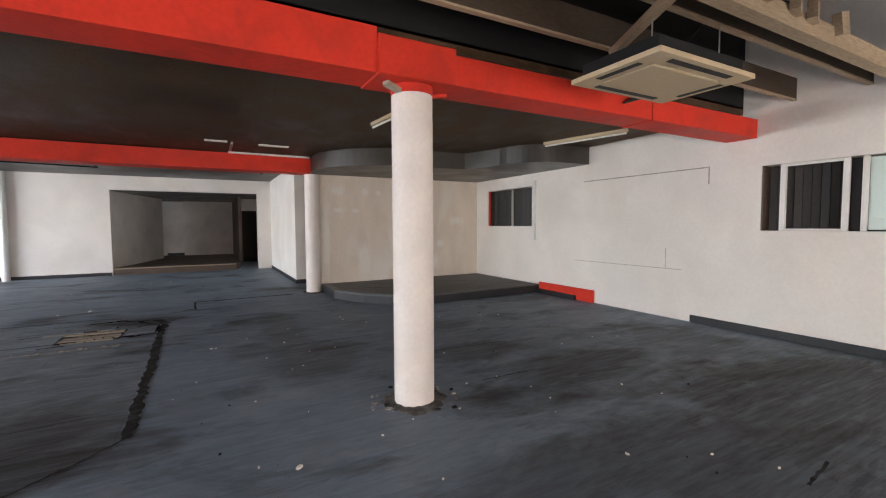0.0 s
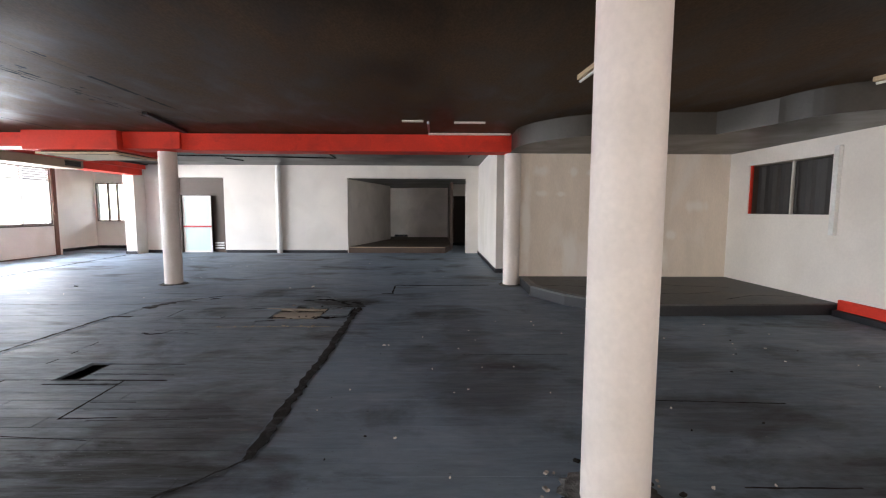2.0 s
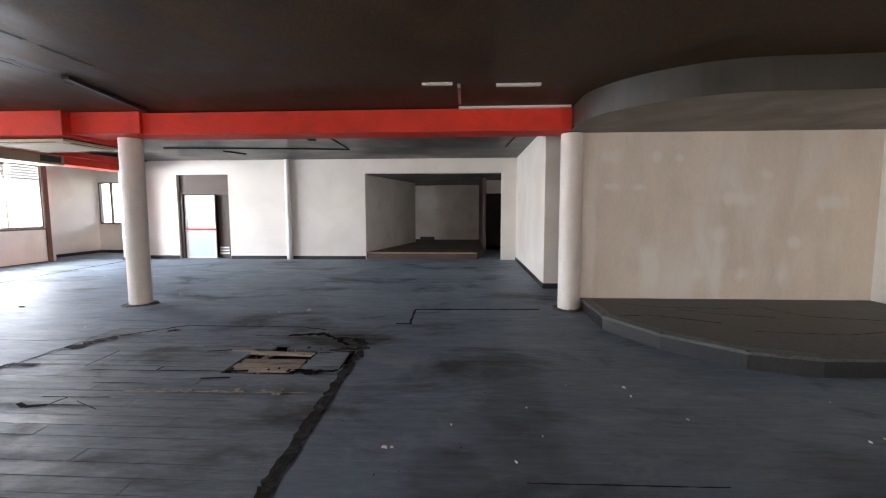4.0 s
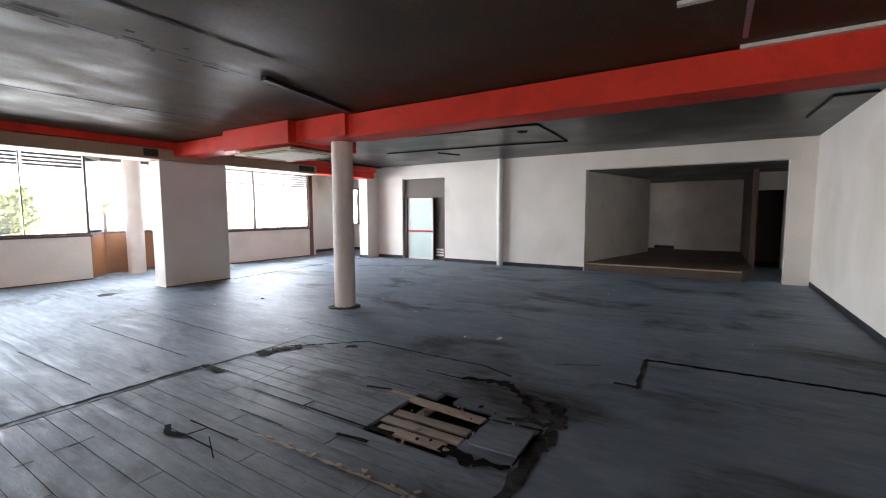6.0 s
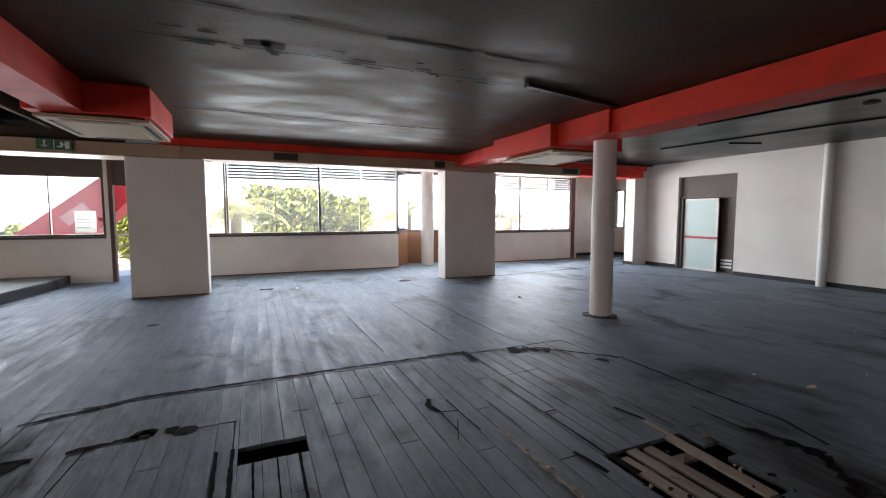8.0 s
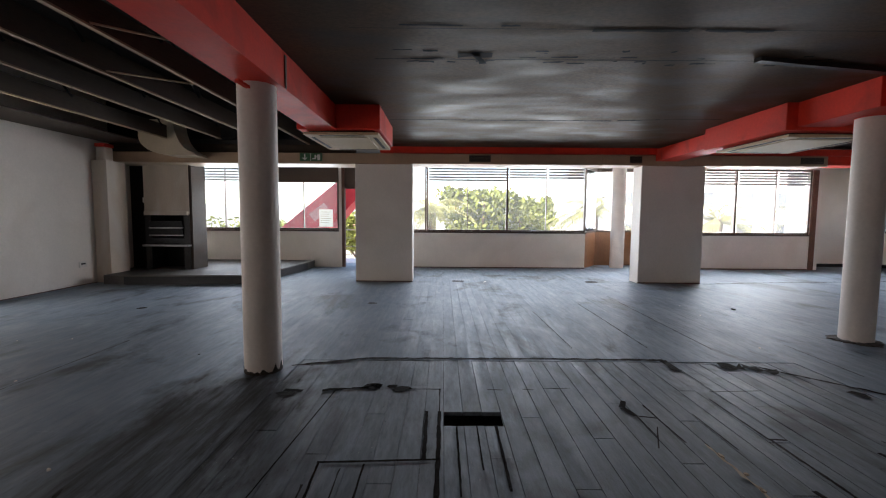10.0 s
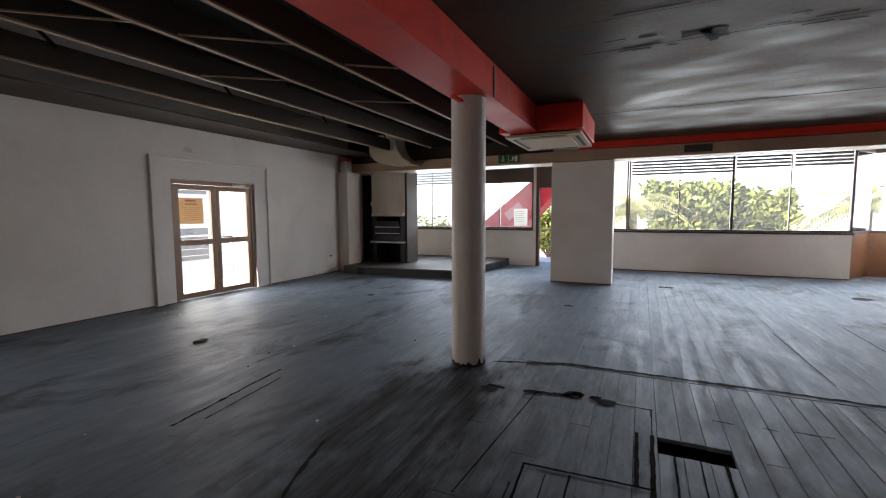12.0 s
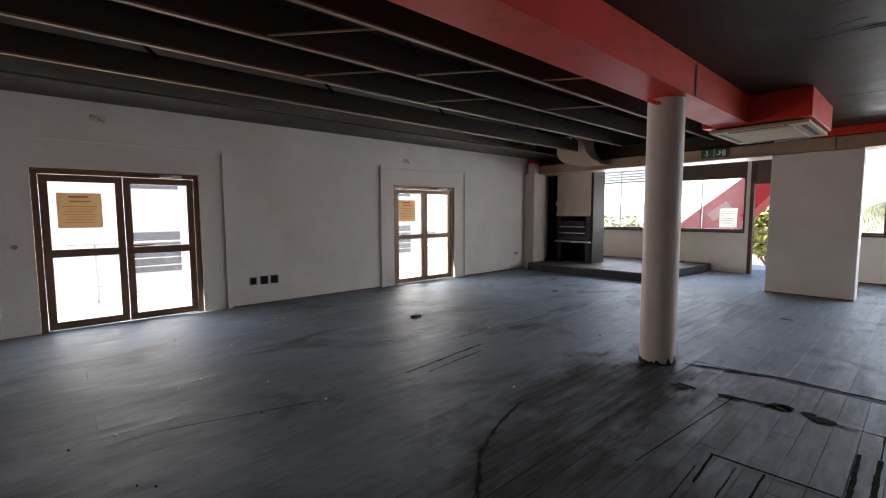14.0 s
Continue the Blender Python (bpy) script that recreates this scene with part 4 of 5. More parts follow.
part("surround", boxes([(-10.2, -1.86, 0.19, -9.6, -1.72, 1.45), (-10.2, -0.98, 0.19, -9.6, -0.84, 1.45), (-10.2, -1.72, 0.78, -9.6, -0.98, 0.90)]), M_STEEL, fp, "black steel surround")
part("firebox", boxes([(-10.19, -1.72, 0.19, -10.1, -0.98, 1.45)]), M_SOOT_SHADE, fp)
part("mantel", block(-9.62, -1.84, 1.43, -9.54, -0.86, 1.52, w=0.006), M_WALL_B, fp, "chipped plaster ledge")
for z in (0.98, 1.15):
    s = part("door_flap", add_box(bmesh.new(), -0.02, -0.37, 0, 0.0, 0.37, 0.15, Matrix.Translation((-9.56, -1.35, z)) @ Matrix.Rotation(radians(14), 4, 'Y')), M_STEEL, fp)
    part("flap_edge", block(-9.57, -1.73, z - 0.02, -9.53, -0.97, z + 0.005), M_STEEL_L, s, "bright worn steel edge")
part("shelf", block(-9.62, -1.86, 0.72, -9.48, -0.82, 0.76, w=0.004), M_STEEL_L, fp, "worn steel shelf")
# Black sheet paints the shade of the gap beside the chimney.
part("dark_niche", boxes([(-10.0, -2.37, 0.19, -9.9, -1.863, 2.95)]), M_SOOT_SHADE, fp, "near-black sheet for the shaded gap beside the chimney")
part("tap_box", block(-9.88, -2.03, 1.72, -9.8, -1.93, 1.84, w=0.004), M_TUBE, fp, "small pale switch box")
pb = thing("pipe_elbow", "red and white pipe joint under the ceiling corner", "pipe", at=(-8.95, -2.2, 2.75))
part("pipe_body", block(-0.12, -0.1, -0.185, 0.12, 0.1, 0.10, w=0.03, seg=2), M_WALL_B, pb)
part("red_band", block(-0.13, -0.11, 0.10, 0.13, 0.11, 0.17, w=0.01), M_RED, pb, "red painted band")

# ---- air units ----


def air_unit(x, y, z, lx, ly, label, tilt=(0, 0, 0), hang=False):
    a = thing("air_conditioner", label, "air conditioner", "ceiling cassette units")
    m = pose(x, y, z, *tilt)
    hx, hy = lx / 2, ly / 2
    bm = boxes([(-hx, -hy, -0.02, hx, -hy + 0.16, 0.015), (-hx, hy - 0.16, -0.02, hx, hy, 0.015), (-hx, -hy + 0.16, -0.02, -hx + 0.16, hy - 0.16, 0.015), (hx - 0.16, -hy + 0.16, -0.02, hx, hy - 0.16, 0.015)], m)
    part("panel_rim", bm, M_AC, a)
    # Housing coloured near black to merge with the dark above the panel.
    part("housing", add_box(bmesh.new(), -hx + 0.06, -hy + 0.06, 0.016, hx - 0.06, hy - 0.06, 0.12, m), M_SOOT_SHADE, a, "housing painted near black for the dark above the panel")
    part("intake_grille", bevelled(add_box(bmesh.new(), -hx + 0.17, -hy + 0.17, -0.028, hx - 0.17, hy - 0.17, 0.0, m), 0.006), M_AC, a)
    for q in ((-hx + 0.2, -hy + 0.05, hx - 0.2, -hy + 0.10), (-hx + 0.2, hy - 0.10, hx - 0.2, hy - 0.05), (-hx + 0.05, -hy + 0.2, -hx + 0.10, hy - 0.2), (hx - 0.10, -hy + 0.2, hx - 0.05, hy - 0.2)):
        part("air_slot", add_box(bmesh.new(), q[0], q[1], -0.024, q[2], q[3], -0.018, m), M_ACD, a, "dark outlet slot")
    if hang:
        for u in (-0.4, 0.4):
            part("hanger_rod", rod((x + u, 2.02, z + 0.11), (x + u, 2.02, 3.02), 0.006, 6), M_STEEL_L, a)
    return a


air_unit(3.05, 2.02 + 0.2, 2.60, 1.12, 0.76, "cream cassette air unit hanging from the roof timbers", hang=True)
air_unit(-6.36, 3.56, 2.57, 1.36, 1.02, "cream cassette air unit in a red box")
air_unit(-6.24, 10.1, 2.55, 1.5, 1.2, "cream cassette air unit under the red box")
cl = thing("loose_cable", "dark cut cables hanging over the red beam", "cable")
for k in range(4):
    part("strand", rod((3.72 + 0.03 * k, 3.10 - 0.01 * k, 2.72 + 0.02 * k), (3.98 + 0.02 * k, 3.02, 2.80 + 0.03 * (k % 2)), 0.008), M_STEEL, cl)

# ---- roof timbers over the south strip ----
for k, y in enumerate((-0.70, 0.40, 1.22, 2.02, 2.72)):
    tr = thing("roof_truss", "dark roof truss with lower edge coloured as lit", "roof truss", "roof trusses over the stripped ceiling")
    part("bottom_chord", block(-8.66 if k < 2 else -9.3, y - 0.02, 3.012, E_X - 0.003, y + 0.02, 3.26), M_TRUSS, tr)
    # Pale batten colour paints the light glinting along the lower edges.
    part("ceiling_batten", block(-8.66 if k < 2 else -9.3, y - 0.025, 2.992, E_X - 0.003, y + 0.025, 3.010), M_TRUSS_LIT, tr, "batten coloured paler as lit timber")
    part("top_chord", block(-9.3, y - 0.02, 4.10, E_X - 0.003, y + 0.02, 4.22), M_TRUSS, tr)
    for j in range(7):
        xa = -8.5 + j * 2.1
        # Webs share the void's near black so they sink into its shade.
        part("web", rod((xa, y + 0.03, 3.22), (xa + 1.0, y + 0.03, 4.12), 0.022, 4), M_ROOF_SHADE, tr)
rnd = random.Random(5)
TY = (-0.70, 0.40, 1.22, 2.02, 2.72)
for x, k, dx in ((-1.3, 1, -0.62), (-2.2, 2, -0.6), (-3.0, 1, -0.6), (-0.6, 2, -0.65), (-3.4, 3, -0.5), (1.9, 1, 0.3), (-4.6, 2, -0.5)):
    nb = thing("timber_noggin", "short pale timber piece between roof trusses", "timber", "short noggins")
    part("noggin_piece", prism([(x - 0.010, TY[k] + 0.022), (x + 0.010, TY[k] + 0.022), (x + 0.010 + dx, TY[k + 1] - 0.022), (x - 0.010 + dx, TY[k + 1] - 0.022)], 3.014, 3.03), M_TRUSS_LIT, nb)
hb = thing("hanging_beam", "thick ochre roof beam above the air unit", "roof beam")
part("beam_timber", add_box(bmesh.new(), -2.6, -0.05, -0.07, 2.6, 0.05, 0.07, pose(4.0, 1.62, 2.90, 0, 0, 0)), M_TRUSS_LIT, hb)
part("beam_prop", add_box(bmesh.new(), -0.6, -0.03, -0.03, 0.6, 0.03, 0.03, pose(2.7, 2.1, 2.92, 0, 0, 62)), M_TRUSS_LIT, hb)
for x in (3.1, 3.5, 3.75, 4.2):
    part("beam_cleat", add_box(bmesh.new(), -0.06, -0.03, -0.08, 0.06, 0.03, 0.08, pose(x, 1.55, 2.99, 0, rnd.uniform(-15, 15), rnd.uniform(-20, 20))), M_TRUSS_LIT, hb)

# ---- ceiling details ----
tube_rows = ((-0.05, 8.35, 0.30, 8.40), (0.80, 8.43, 1.31, 8.49))
for x0, y0, x1, y1 in tube_rows:
    t = thing("ceiling_strip_light", "thin white unlit strip on the black ceiling", "strip light", "strip lights")
    part("strip_body", block(x0, y0, CEIL - 0.03, x1, y1, CEIL - 0.001, w=0.004), M_TUBE, t)
t = thing("ceiling_strip_light", "long white strip along the red beam top", "strip light", "strip lights")
part("strip_body", boxes([(0.35, 9.50, CEIL - 0.035, 1.9, 9.555, CEIL - 0.003)]), M_TUBE, t)
t = thing("cable_drop", "thin grey cable cover on the black ceiling", "cable cover")
part("cover", block(0.355, 8.42, CEIL - 0.05, 0.39, 9.2, CEIL - 0.001), M_STEEL_L, t)
for a, c, lab in (((2.06, 6.0), (2.12, 5.25), "short cream unlit batten light behind the column"), ((5.26, 6.0), (5.62, 4.55), "cream unlit batten light near the bulkhead")):
    t = thing("batten_light", lab, "batten light", "batten lights")
    d = Vector((c[0] - a[0], c[1] - a[1], 0))
    m = Matrix.Translation((a[0], a[1], CEIL - 0.05)) @ Matrix.Rotation(math.atan2(d.y, d.x), 4, 'Z')
    part("batten_body", add_box(bmesh.new(), 0, -0.03, 0.0, d.length, 0.03, 0.049, m), M_AC, t)
    part("tube", rod(m @ Vector((0.02, 0, -0.02)), m @ Vector((d.length - 0.02, 0, -0.02)), 0.015), M_TUBE, t, smooth=True)
t = thing("ceiling_trim", "black trim strip hanging from the ceiling", "trim strip")
part("strip_body", add_box(bmesh.new(), 0, -0.035, -0.04, 1.62, 0.035, 0.0, Matrix.Translation((-3.83, 7.86, CEIL - 0.002)) @ Matrix.Rotation(math.atan2(1.62, -0.32), 4, 'Z')), M_SKIRT, t)


def ceiling_gap(x0, y0, x1, y1, w):
    d = Vector((x1 - x0, y1 - y0, 0))
    m = Matrix.Translation((x0, y0, CEIL - 0.004)) @ Matrix.Rotation(math.atan2(d.y, d.x), 4, 'Z')
    bm = bmesh.new()
    n = max(4, int(d.length / 0.09))
    r = random.Random(int(abs(x0 * 100 + y0 * 10)))
    up = [bm.verts.new(m @ Vector((d.length * k / n, w * r.uniform(0.4, 1.2), 0))) for k in range(n + 1)]
    dn = [bm.verts.new(m @ Vector((d.length * k / n, -w * r.uniform(0.3, 1.0), 0))) for k in range(n + 1)]
    for k in range(n):
        bm.faces.new((up[k], up[k + 1], dn[k + 1], dn[k]))
    return structure("ceiling_crack", bm, M_GAP, "open ragged joint in the black ceiling", "crack")


for q in ((-3.27, 6.14, -3.26, 6.91, 0.035), (-3.26, 7.03, -3.26, 7.58, 0.035), (-6.52, 4.12, -6.51, 5.3, 0.02), (-6.52, 5.35, -6.51, 7.55, 0.022), (-6.5, 7.64, -6.4, 8.25, 0.03), (-6.39, 8.3, -6.35, 9.16, 0.02),
          (-3.82, 5.08, -3.81, 5.40, 0.07), (-3.75, 5.25, -4.05, 5.33, 0.05), (-3.92, 4.64, -3.9, 4.95, 0.02), (-3.86, 5.95, -3.85, 6.2, 0.025), (-3.86, 6.6, -3.85, 6.75, 0.02), (-3.2, 4.6, -3.2, 5.1, 0.02), (-3.2, 5.4, -3.2, 5.55, 0.02)):
    ceiling_gap(*q)
for k in range(26):
    x, y = rnd.uniform(-4.05, -3.7), rnd.uniform(4.4, 8.4)
    ceiling_gap(x, y, x + rnd.uniform(-0.01, 0.02), y + rnd.uniform(0.03, 0.2), rnd.uniform(0.012, 0.03))
# raised panel outline on the north ceiling
for a, c in (((-4.8, 11.93), (-2.4, 12.13)), ((-2.4, 12.13), (-2.47, 14.15)), ((-2.47, 14.15), (-3.94, 13.9)), ((-3.94, 13.9), (-6.9, 13.6)), ((-5.75, 14.2), (-5.5, 14.85)), ((1.4, 13.9), (1.47, 12.46)), ((1.47, 12.46), (1.9, 12.45))):
    structure("ceiling_conduit", rod((*a, CEIL_N - 0.015), (*c, CEIL_N - 0.015), 0.016, 8), M_GAP, "thin black conduit on the charcoal ceiling", "conduit")
structure("ceiling_rose", cyl(-2.9, 12.7, CEIL_N - 0.02, CEIL_N - 0.001, 0.09, 16), M_GAP, "round dark plate on the ceiling", "ceiling plate")
ceiling_gap(-3.93, 4.3, -3.92, 8.5, 0.010)
ceiling_gap(-3.26, 4.2, -3.25, 8.6, 0.006)

# exit sign
ex = thing("exit_sign", "green exit sign with white arrow and running figure mark", "sign")
part("board", block(-9.166, 1.86, 2.62, -9.135, 2.34, 2.79, w=0.002), M_GREEN, ex)
part("arrow", boxes([(-9.134, 1.955, 2.67, -9.131, 1.985, 2.77)]), M_WHITE, ex)
bm = bmesh.new()
tri = [bm.verts.new((-9.1325, y, z)) for y, z in ((1.905, 2.69), (2.035, 2.69), (1.97, 2.635))]
bm.faces.new(tri)
bmesh.ops.solidify(bm, geom=bm.faces[:], thickness=0.002)
part("arrow_head", bm, M_WHITE, ex)
part("divider", block(-9.134, 2.09, 2.622, -9.131, 2.10, 2.788), M_WHITE, ex)
part("figure_mark", boxes([(-9.134, 2.18, 2.66, -9.131, 2.21, 2.75), (-9.134, 2.21, 2.70, -9.131, 2.27, 2.72), (-9.134, 2.13, 2.66, -9.131, 2.18, 2.68), (-9.134, 2.24, 2.64, -9.131, 2.30, 2.76)]), M_WHITE, ex)

rr = random.Random(77)
for k in range(26):
    a = rr.uniform(0, 6.28)
    ch = tagged(new("rubble_chip", mesh_of("rubble_chip", bevelled(add_box(bmesh.new(), -0.02, -0.014, 0, 0.02, 0.014, 0.014), 0.004), M_SCAR if k % 3 else M_SEAM)), "small broken screed chip at the column foot", "rubble", "screed rubble")
    ch.location, ch.rotation_euler = (1.45 + math.cos(a) * rr.uniform(0.24, 0.40), 3.33 + math.sin(a) * rr.uniform(0.24, 0.40), 0.002), (0, 0, a * 3)
    ch.scale = (rr.uniform(0.4, 1.1),) * 3
# splinters at the column heads
for x, y in ((1.45, 3.33), (-3.70, 3.27)):
    sp = thing("column_packing", "splintered timber packing at the column head", "timber packing")
    part("packer", add_box(bmesh.new(), -0.09, -0.03, -0.015, 0.09, 0.03, 0.015, pose(x - 0.2, y - 0.1, BEAM - 0.055, 0, 10, 25)), M_RAW, sp)
    part("packer", add_box(bmesh.new(), -0.08, -0.02, -0.012, 0.08, 0.02, 0.012, pose(x + 0.22, y - 0.02, BEAM - 0.047, 0, -8, -15)), M_RED, sp)

# ---- outside ----


def tree(x, y, top, spread, label, leaves=2600, seed=1):
    r = random.Random(seed)
    t = thing("tree", label, "tree", at=(x, y, -4.6))
    h = top + 4.6
    bm = cyl(0, 0, 0, h * 0.55, 0.28, 10, 0.14)
    for k in range(7):
        a = k * 0.9 + r.random()
        b2_ = rod((0, 0, h * (0.3 + 0.03 * k)), (math.cos(a) * spread * 0.6, math.sin(a) * spread * 0.6, h * (0.55 + 0.05 * k)), 0.07, 6)
        me = bpy.data.meshes.new("tmp")
        b2_.to_mesh(me)
        bm.from_mesh(me)
        b2_.free()
        bpy.data.meshes.remove(me)
    part("trunk", bm, M_BARK, t, smooth=True)
    clumps = [(Vector((r.gauss(0, 0.42) * spread, r.gauss(0, 0.42) * spread, h * (0.62 + 0.3 * r.random()) - 0.0)), r.uniform(0.35, 0.75)) for _ in range(46)]
    vs, fs = [], []
    for k in range(leaves):
        c, rad = clumps[r.randrange(len(clumps))]
        d = Vector((r.gauss(0, 1), r.gauss(0, 1), r.gauss(0, 0.8))).normalized() * rad * (0.5 + 0.6 * r.random())
        p = c + d
        u = Vector((r.gauss(0, 1), r.gauss(0, 1), r.gauss(0, 1))).normalized()
        v = u.orthogonal().normalized()
        s = r.uniform(0.07, 0.16)
        n0 = len(vs)
        vs += [p + u * s * 1.5, p + v * s * 0.7, p - u * s * 1.5, p - v * s * 0.7]
        fs.append((n0, n0 + 1, n0 + 2, n0 + 3))
    me = bpy.data.meshes.new("crown")
    me.from_pydata([tuple(v) for v in vs], [], fs)
    me.materials.append(M_LEAF)
    ob = new("crown", me)
    ob.parent = t
    return t


def palm(x, y, top, label, seed=1, n=34, reach=2.6):
    r = random.Random(seed)
    t = thing("palm_tree", label, "palm", "palm trees", (x, y, -4.6))
    h = top + 4.6
    part("trunk", cyl(0, 0, 0, h, 0.30, 12, 0.22), M_BARK, t, smooth=True)
    vs, fs = [], []
    for k in range(n):
        a, el = r.uniform(0, 6.28), r.uniform(-0.3, 1.25)
        ln = reach * r.uniform(0.8, 1.1)
        for i in range(26):
            f = (i + 1) / 26
            c = Vector((math.cos(a) * ln * f * math.cos(el * (1 - 0.4 * f)), math.sin(a) * ln * f * math.cos(el * (1 - 0.4 * f)), h + ln * (math.sin(el) * f - 0.75 * f * f)))
            side = Vector((-math.sin(a), math.cos(a), 0))
            fw = Vector((math.cos(a), math.sin(a), -0.5))
            wl = 0.55 * (1 - 0.7 * f) * min(1, 4 * f)
            for sgn in (-1, 1):
                n0 = len(vs)
                tip = c + side * sgn * wl + fw * 0.25 + Vector((0, 0, -0.15))
                vs += [c - fw * 0.02, c + fw * 0.03, tip]
                fs.append((n0, n0 + 1, n0 + 2))
    me = bpy.data.meshes.new("crown")
    me.from_pydata([tuple(v) for v in vs], [], fs)
    me.materials.append(M_PALM)
    ob = new("crown", me)
    ob.parent = t
    return t


palm(-21.5, 4.4, 1.6, "tall palm outside the windows", 3)
tree(-25.0, 7.2, 3.35, 2.3, "broad green tree outside the windows", 6500, 4)
tree(-27.0, 10.4, 2.9, 1.7, "rounded green tree outside the windows", 4500, 5)
palm(-20.5, 12.2, 1.7, "pale green palm outside the windows", 6, 40)
palm(-20.5, 18.2, 1.4, "palm before the white building", 7, 40)
palm(-24.0, 25.0, 1.7, "further palm before the white building", 8)
tree(-30.0, -1.0, 1.8, 2.4, "green tree beyond the terrace", 4500, 9)
tree(-24.0, -5.0, 1.2, 2.2, "small tree beyond the terrace", 3500, 10)


def house(x0, y0, x1, y1, z1, label, faces, rows, cols, z0=-4.6):
    b = thing("apartment_building", label, "building")
    part("wall", block(x0, y0, z0, x1, y1, z1), M_FACADE, b)
    part("roof", block(x0 - 0.3, y0 - 0.3, z1, x1 + 0.3, y1 + 0.3, z1 + 0.35), M_FACADE, b)
    for i in range(rows):
        for j in range(cols):
            z = z0 + 1.2 + i * 2.9
            if z + 1.4 > z1:
                continue
            if faces == 'x':
                u = y0 + (y1 - y0) * (j + 0.5) / cols
                part("window", block(x1 - 0.05, u - 0.75, z, x1 + 0.03, u + 0.75, z + 1.4), M_PANE, b)
            else:
                u = x0 + (x1 - x0) * (j + 0.5) / cols
                part("window", block(u - 0.7, y1 - 0.05, z, u + 0.7, y1 + 0.03, z + 1.4), M_PANE, b)
    return b


house(-52, 20, -40, 50, 6.5, "white apartment building with dark windows", 'x', 4, 8)
house(-14, -24, 14, -13, 5.5, "white building across the street", 'y', 3, 8)
structure("backdrop", prism([(-160 + 12 * math.sin(k * 1.7), -160 + 16 * k) for k in range(21)] + [(-200, 160), (-200, -160)], -4.7, 5.0), M_HILL, "far wooded hills", "backdrop")
aw = thing("awning", "sloping red fabric awning with a pale mark", "awning")
bm = bmesh.new()
A = [(-0.6, 0.70), (1.6, 2.50), (2.75, 2.55), (1.05, 0.70)]
qa = [bm.verts.new((-13.4, u, v)) for u, v in A]
qb = [bm.verts.new((-14.6, u, v)) for u, v in A]
bm.faces.new(qa), bm.faces.new(qb[::-1])
for k in range(4):
    bm.faces.new((qa[k], qb[k], qb[(k + 1) % 4], qa[(k + 1) % 4]))
bmesh.ops.recalc_face_normals(bm, faces=bm.faces)
part("canopy", bm, M_AWN, aw)
part("canopy_mark", add_box(bmesh.new(), -0.01, -0.30, -0.14, 0.01, 0.30, 0.14, pose(-13.385, 1.05, 1.55, 38, 0, 0)), M_PINK, aw, "pale plain mark")
for y in (0.1, 2.6):
    part("canopy_post", rod((-13.5, y, -0.3), (-13.5, y, 0.8 if y < 1 else 2.52), 0.03), M_RAIL, aw)
structure("terrace", block(-15.5, -3.0, -0.4, -12.06, 4.0, -0.12), M_TILE, "pale tiled terrace outside the side door", "terrace")
structure("balcony", block(-12.0, -4.6, -0.4, 6.6, -2.64, -0.04), M_TILE, "pale tiled balcony outside the double doors", "balcony")


def railing(a, b, z0, n, label):
    r = thing("railing", label, "railing")
    a, b = Vector((*a, 0)), Vector((*b, 0))
    k = max(2, int((b - a).length / 1.5))
    for i in range(k + 1):
        p = a.lerp(b, i / k)
        part("post", rod((p.x, p.y, z0), (p.x, p.y, z0 + 1.05), 0.02, 8), M_RAIL, r)
    for i in range(n):
        z = z0 + 0.15 + 0.9 * i / (n - 1)
        part("rail", rod((a.x, a.y, z), (b.x, b.y, z), 0.02 if i == n - 1 else 0.009, 8), M_RAIL, r)


railing((-11.9, -4.5), (6.5, -4.5), -0.04, 7, "grey balcony railing with thin horizontal bars")
railing((-15.4, 3.9), (-12.2, 3.9), -0.12, 4, "thin grey metal terrace railing")
railing((-15.4, -2.9), (-15.4, 3.9), -0.12, 4, "thin grey metal railing at the terrace edge")

# ---- floor marks, seams and debris ----


def strip(points, w, name="floor_seam", mat=None, label="black filled seam in the floor", z=0.003, jit=0.28, seed=1):
    r = random.Random(seed)
    bm = bmesh.new()
    for (xa, ya), (xb, yb) in zip(points, points[1:]):
        d = Vector((xb - xa, yb - ya, 0))
        n = max(2, int(d.length / 0.05))
        s = Vector((-d.y, d.x, 0)).normalized()
        up, dn = [], []
        for k in range(n + 1):
            p = Vector((xa, ya, z)) + d * k / n
            up.append(bm.verts.new(p + s * w * (0.5 + jit * r.uniform(-1, 1))))
            dn.append(bm.verts.new(p - s * w * (0.5 + jit * r.uniform(-1, 1))))
        for k in range(n):
            bm.faces.new((dn[k], dn[k + 1], up[k + 1], up[k]))
    return structure(name, bm, mat or M_SEAM, label, "floor seam")


strip([(-0.68, 7.5), (-0.62, 5.5), (-0.60, 3.72)], 0.085, seed=2, jit=0.2)
strip([(-0.60, 3.72), (-0.80, 3.50), (-1.11, 3.23), (-1.5, 3.06), (-1.9, 2.95)], 0.02, seed=3, jit=0.45)
strip([(-3.80, 3.5), (-4.03, 4.2), (-4.05, 6.0), (-4.03, 7.22)], 0.045, seed=4)
strip([(-4.03, 7.22), (-3.72, 7.19)], 0.07, seed=41)
strip([(-3.97, 7.27), (-3.89, 7.68)], 0.016, mat=M_TORN, seed=42)
strip([(-3.89, 7.70), (-3.83, 7.9), (-3.70, 8.15)], 0.13, seed=5, jit=0.45)
strip([(-3.88, 8.02), (-3.55, 8.32), (-3.2, 8.66)], 0.035, mat=M_TORN, seed=43, jit=0.45)
strip([(-3.26, 8.40), (-3.12, 8.44)], 0.09, seed=44, jit=0.4)
strip([(-3.2, 8.68), (-2.35, 8.66), (-1.62, 8.67), (-1.3, 8.55)], 0.028, seed=6)
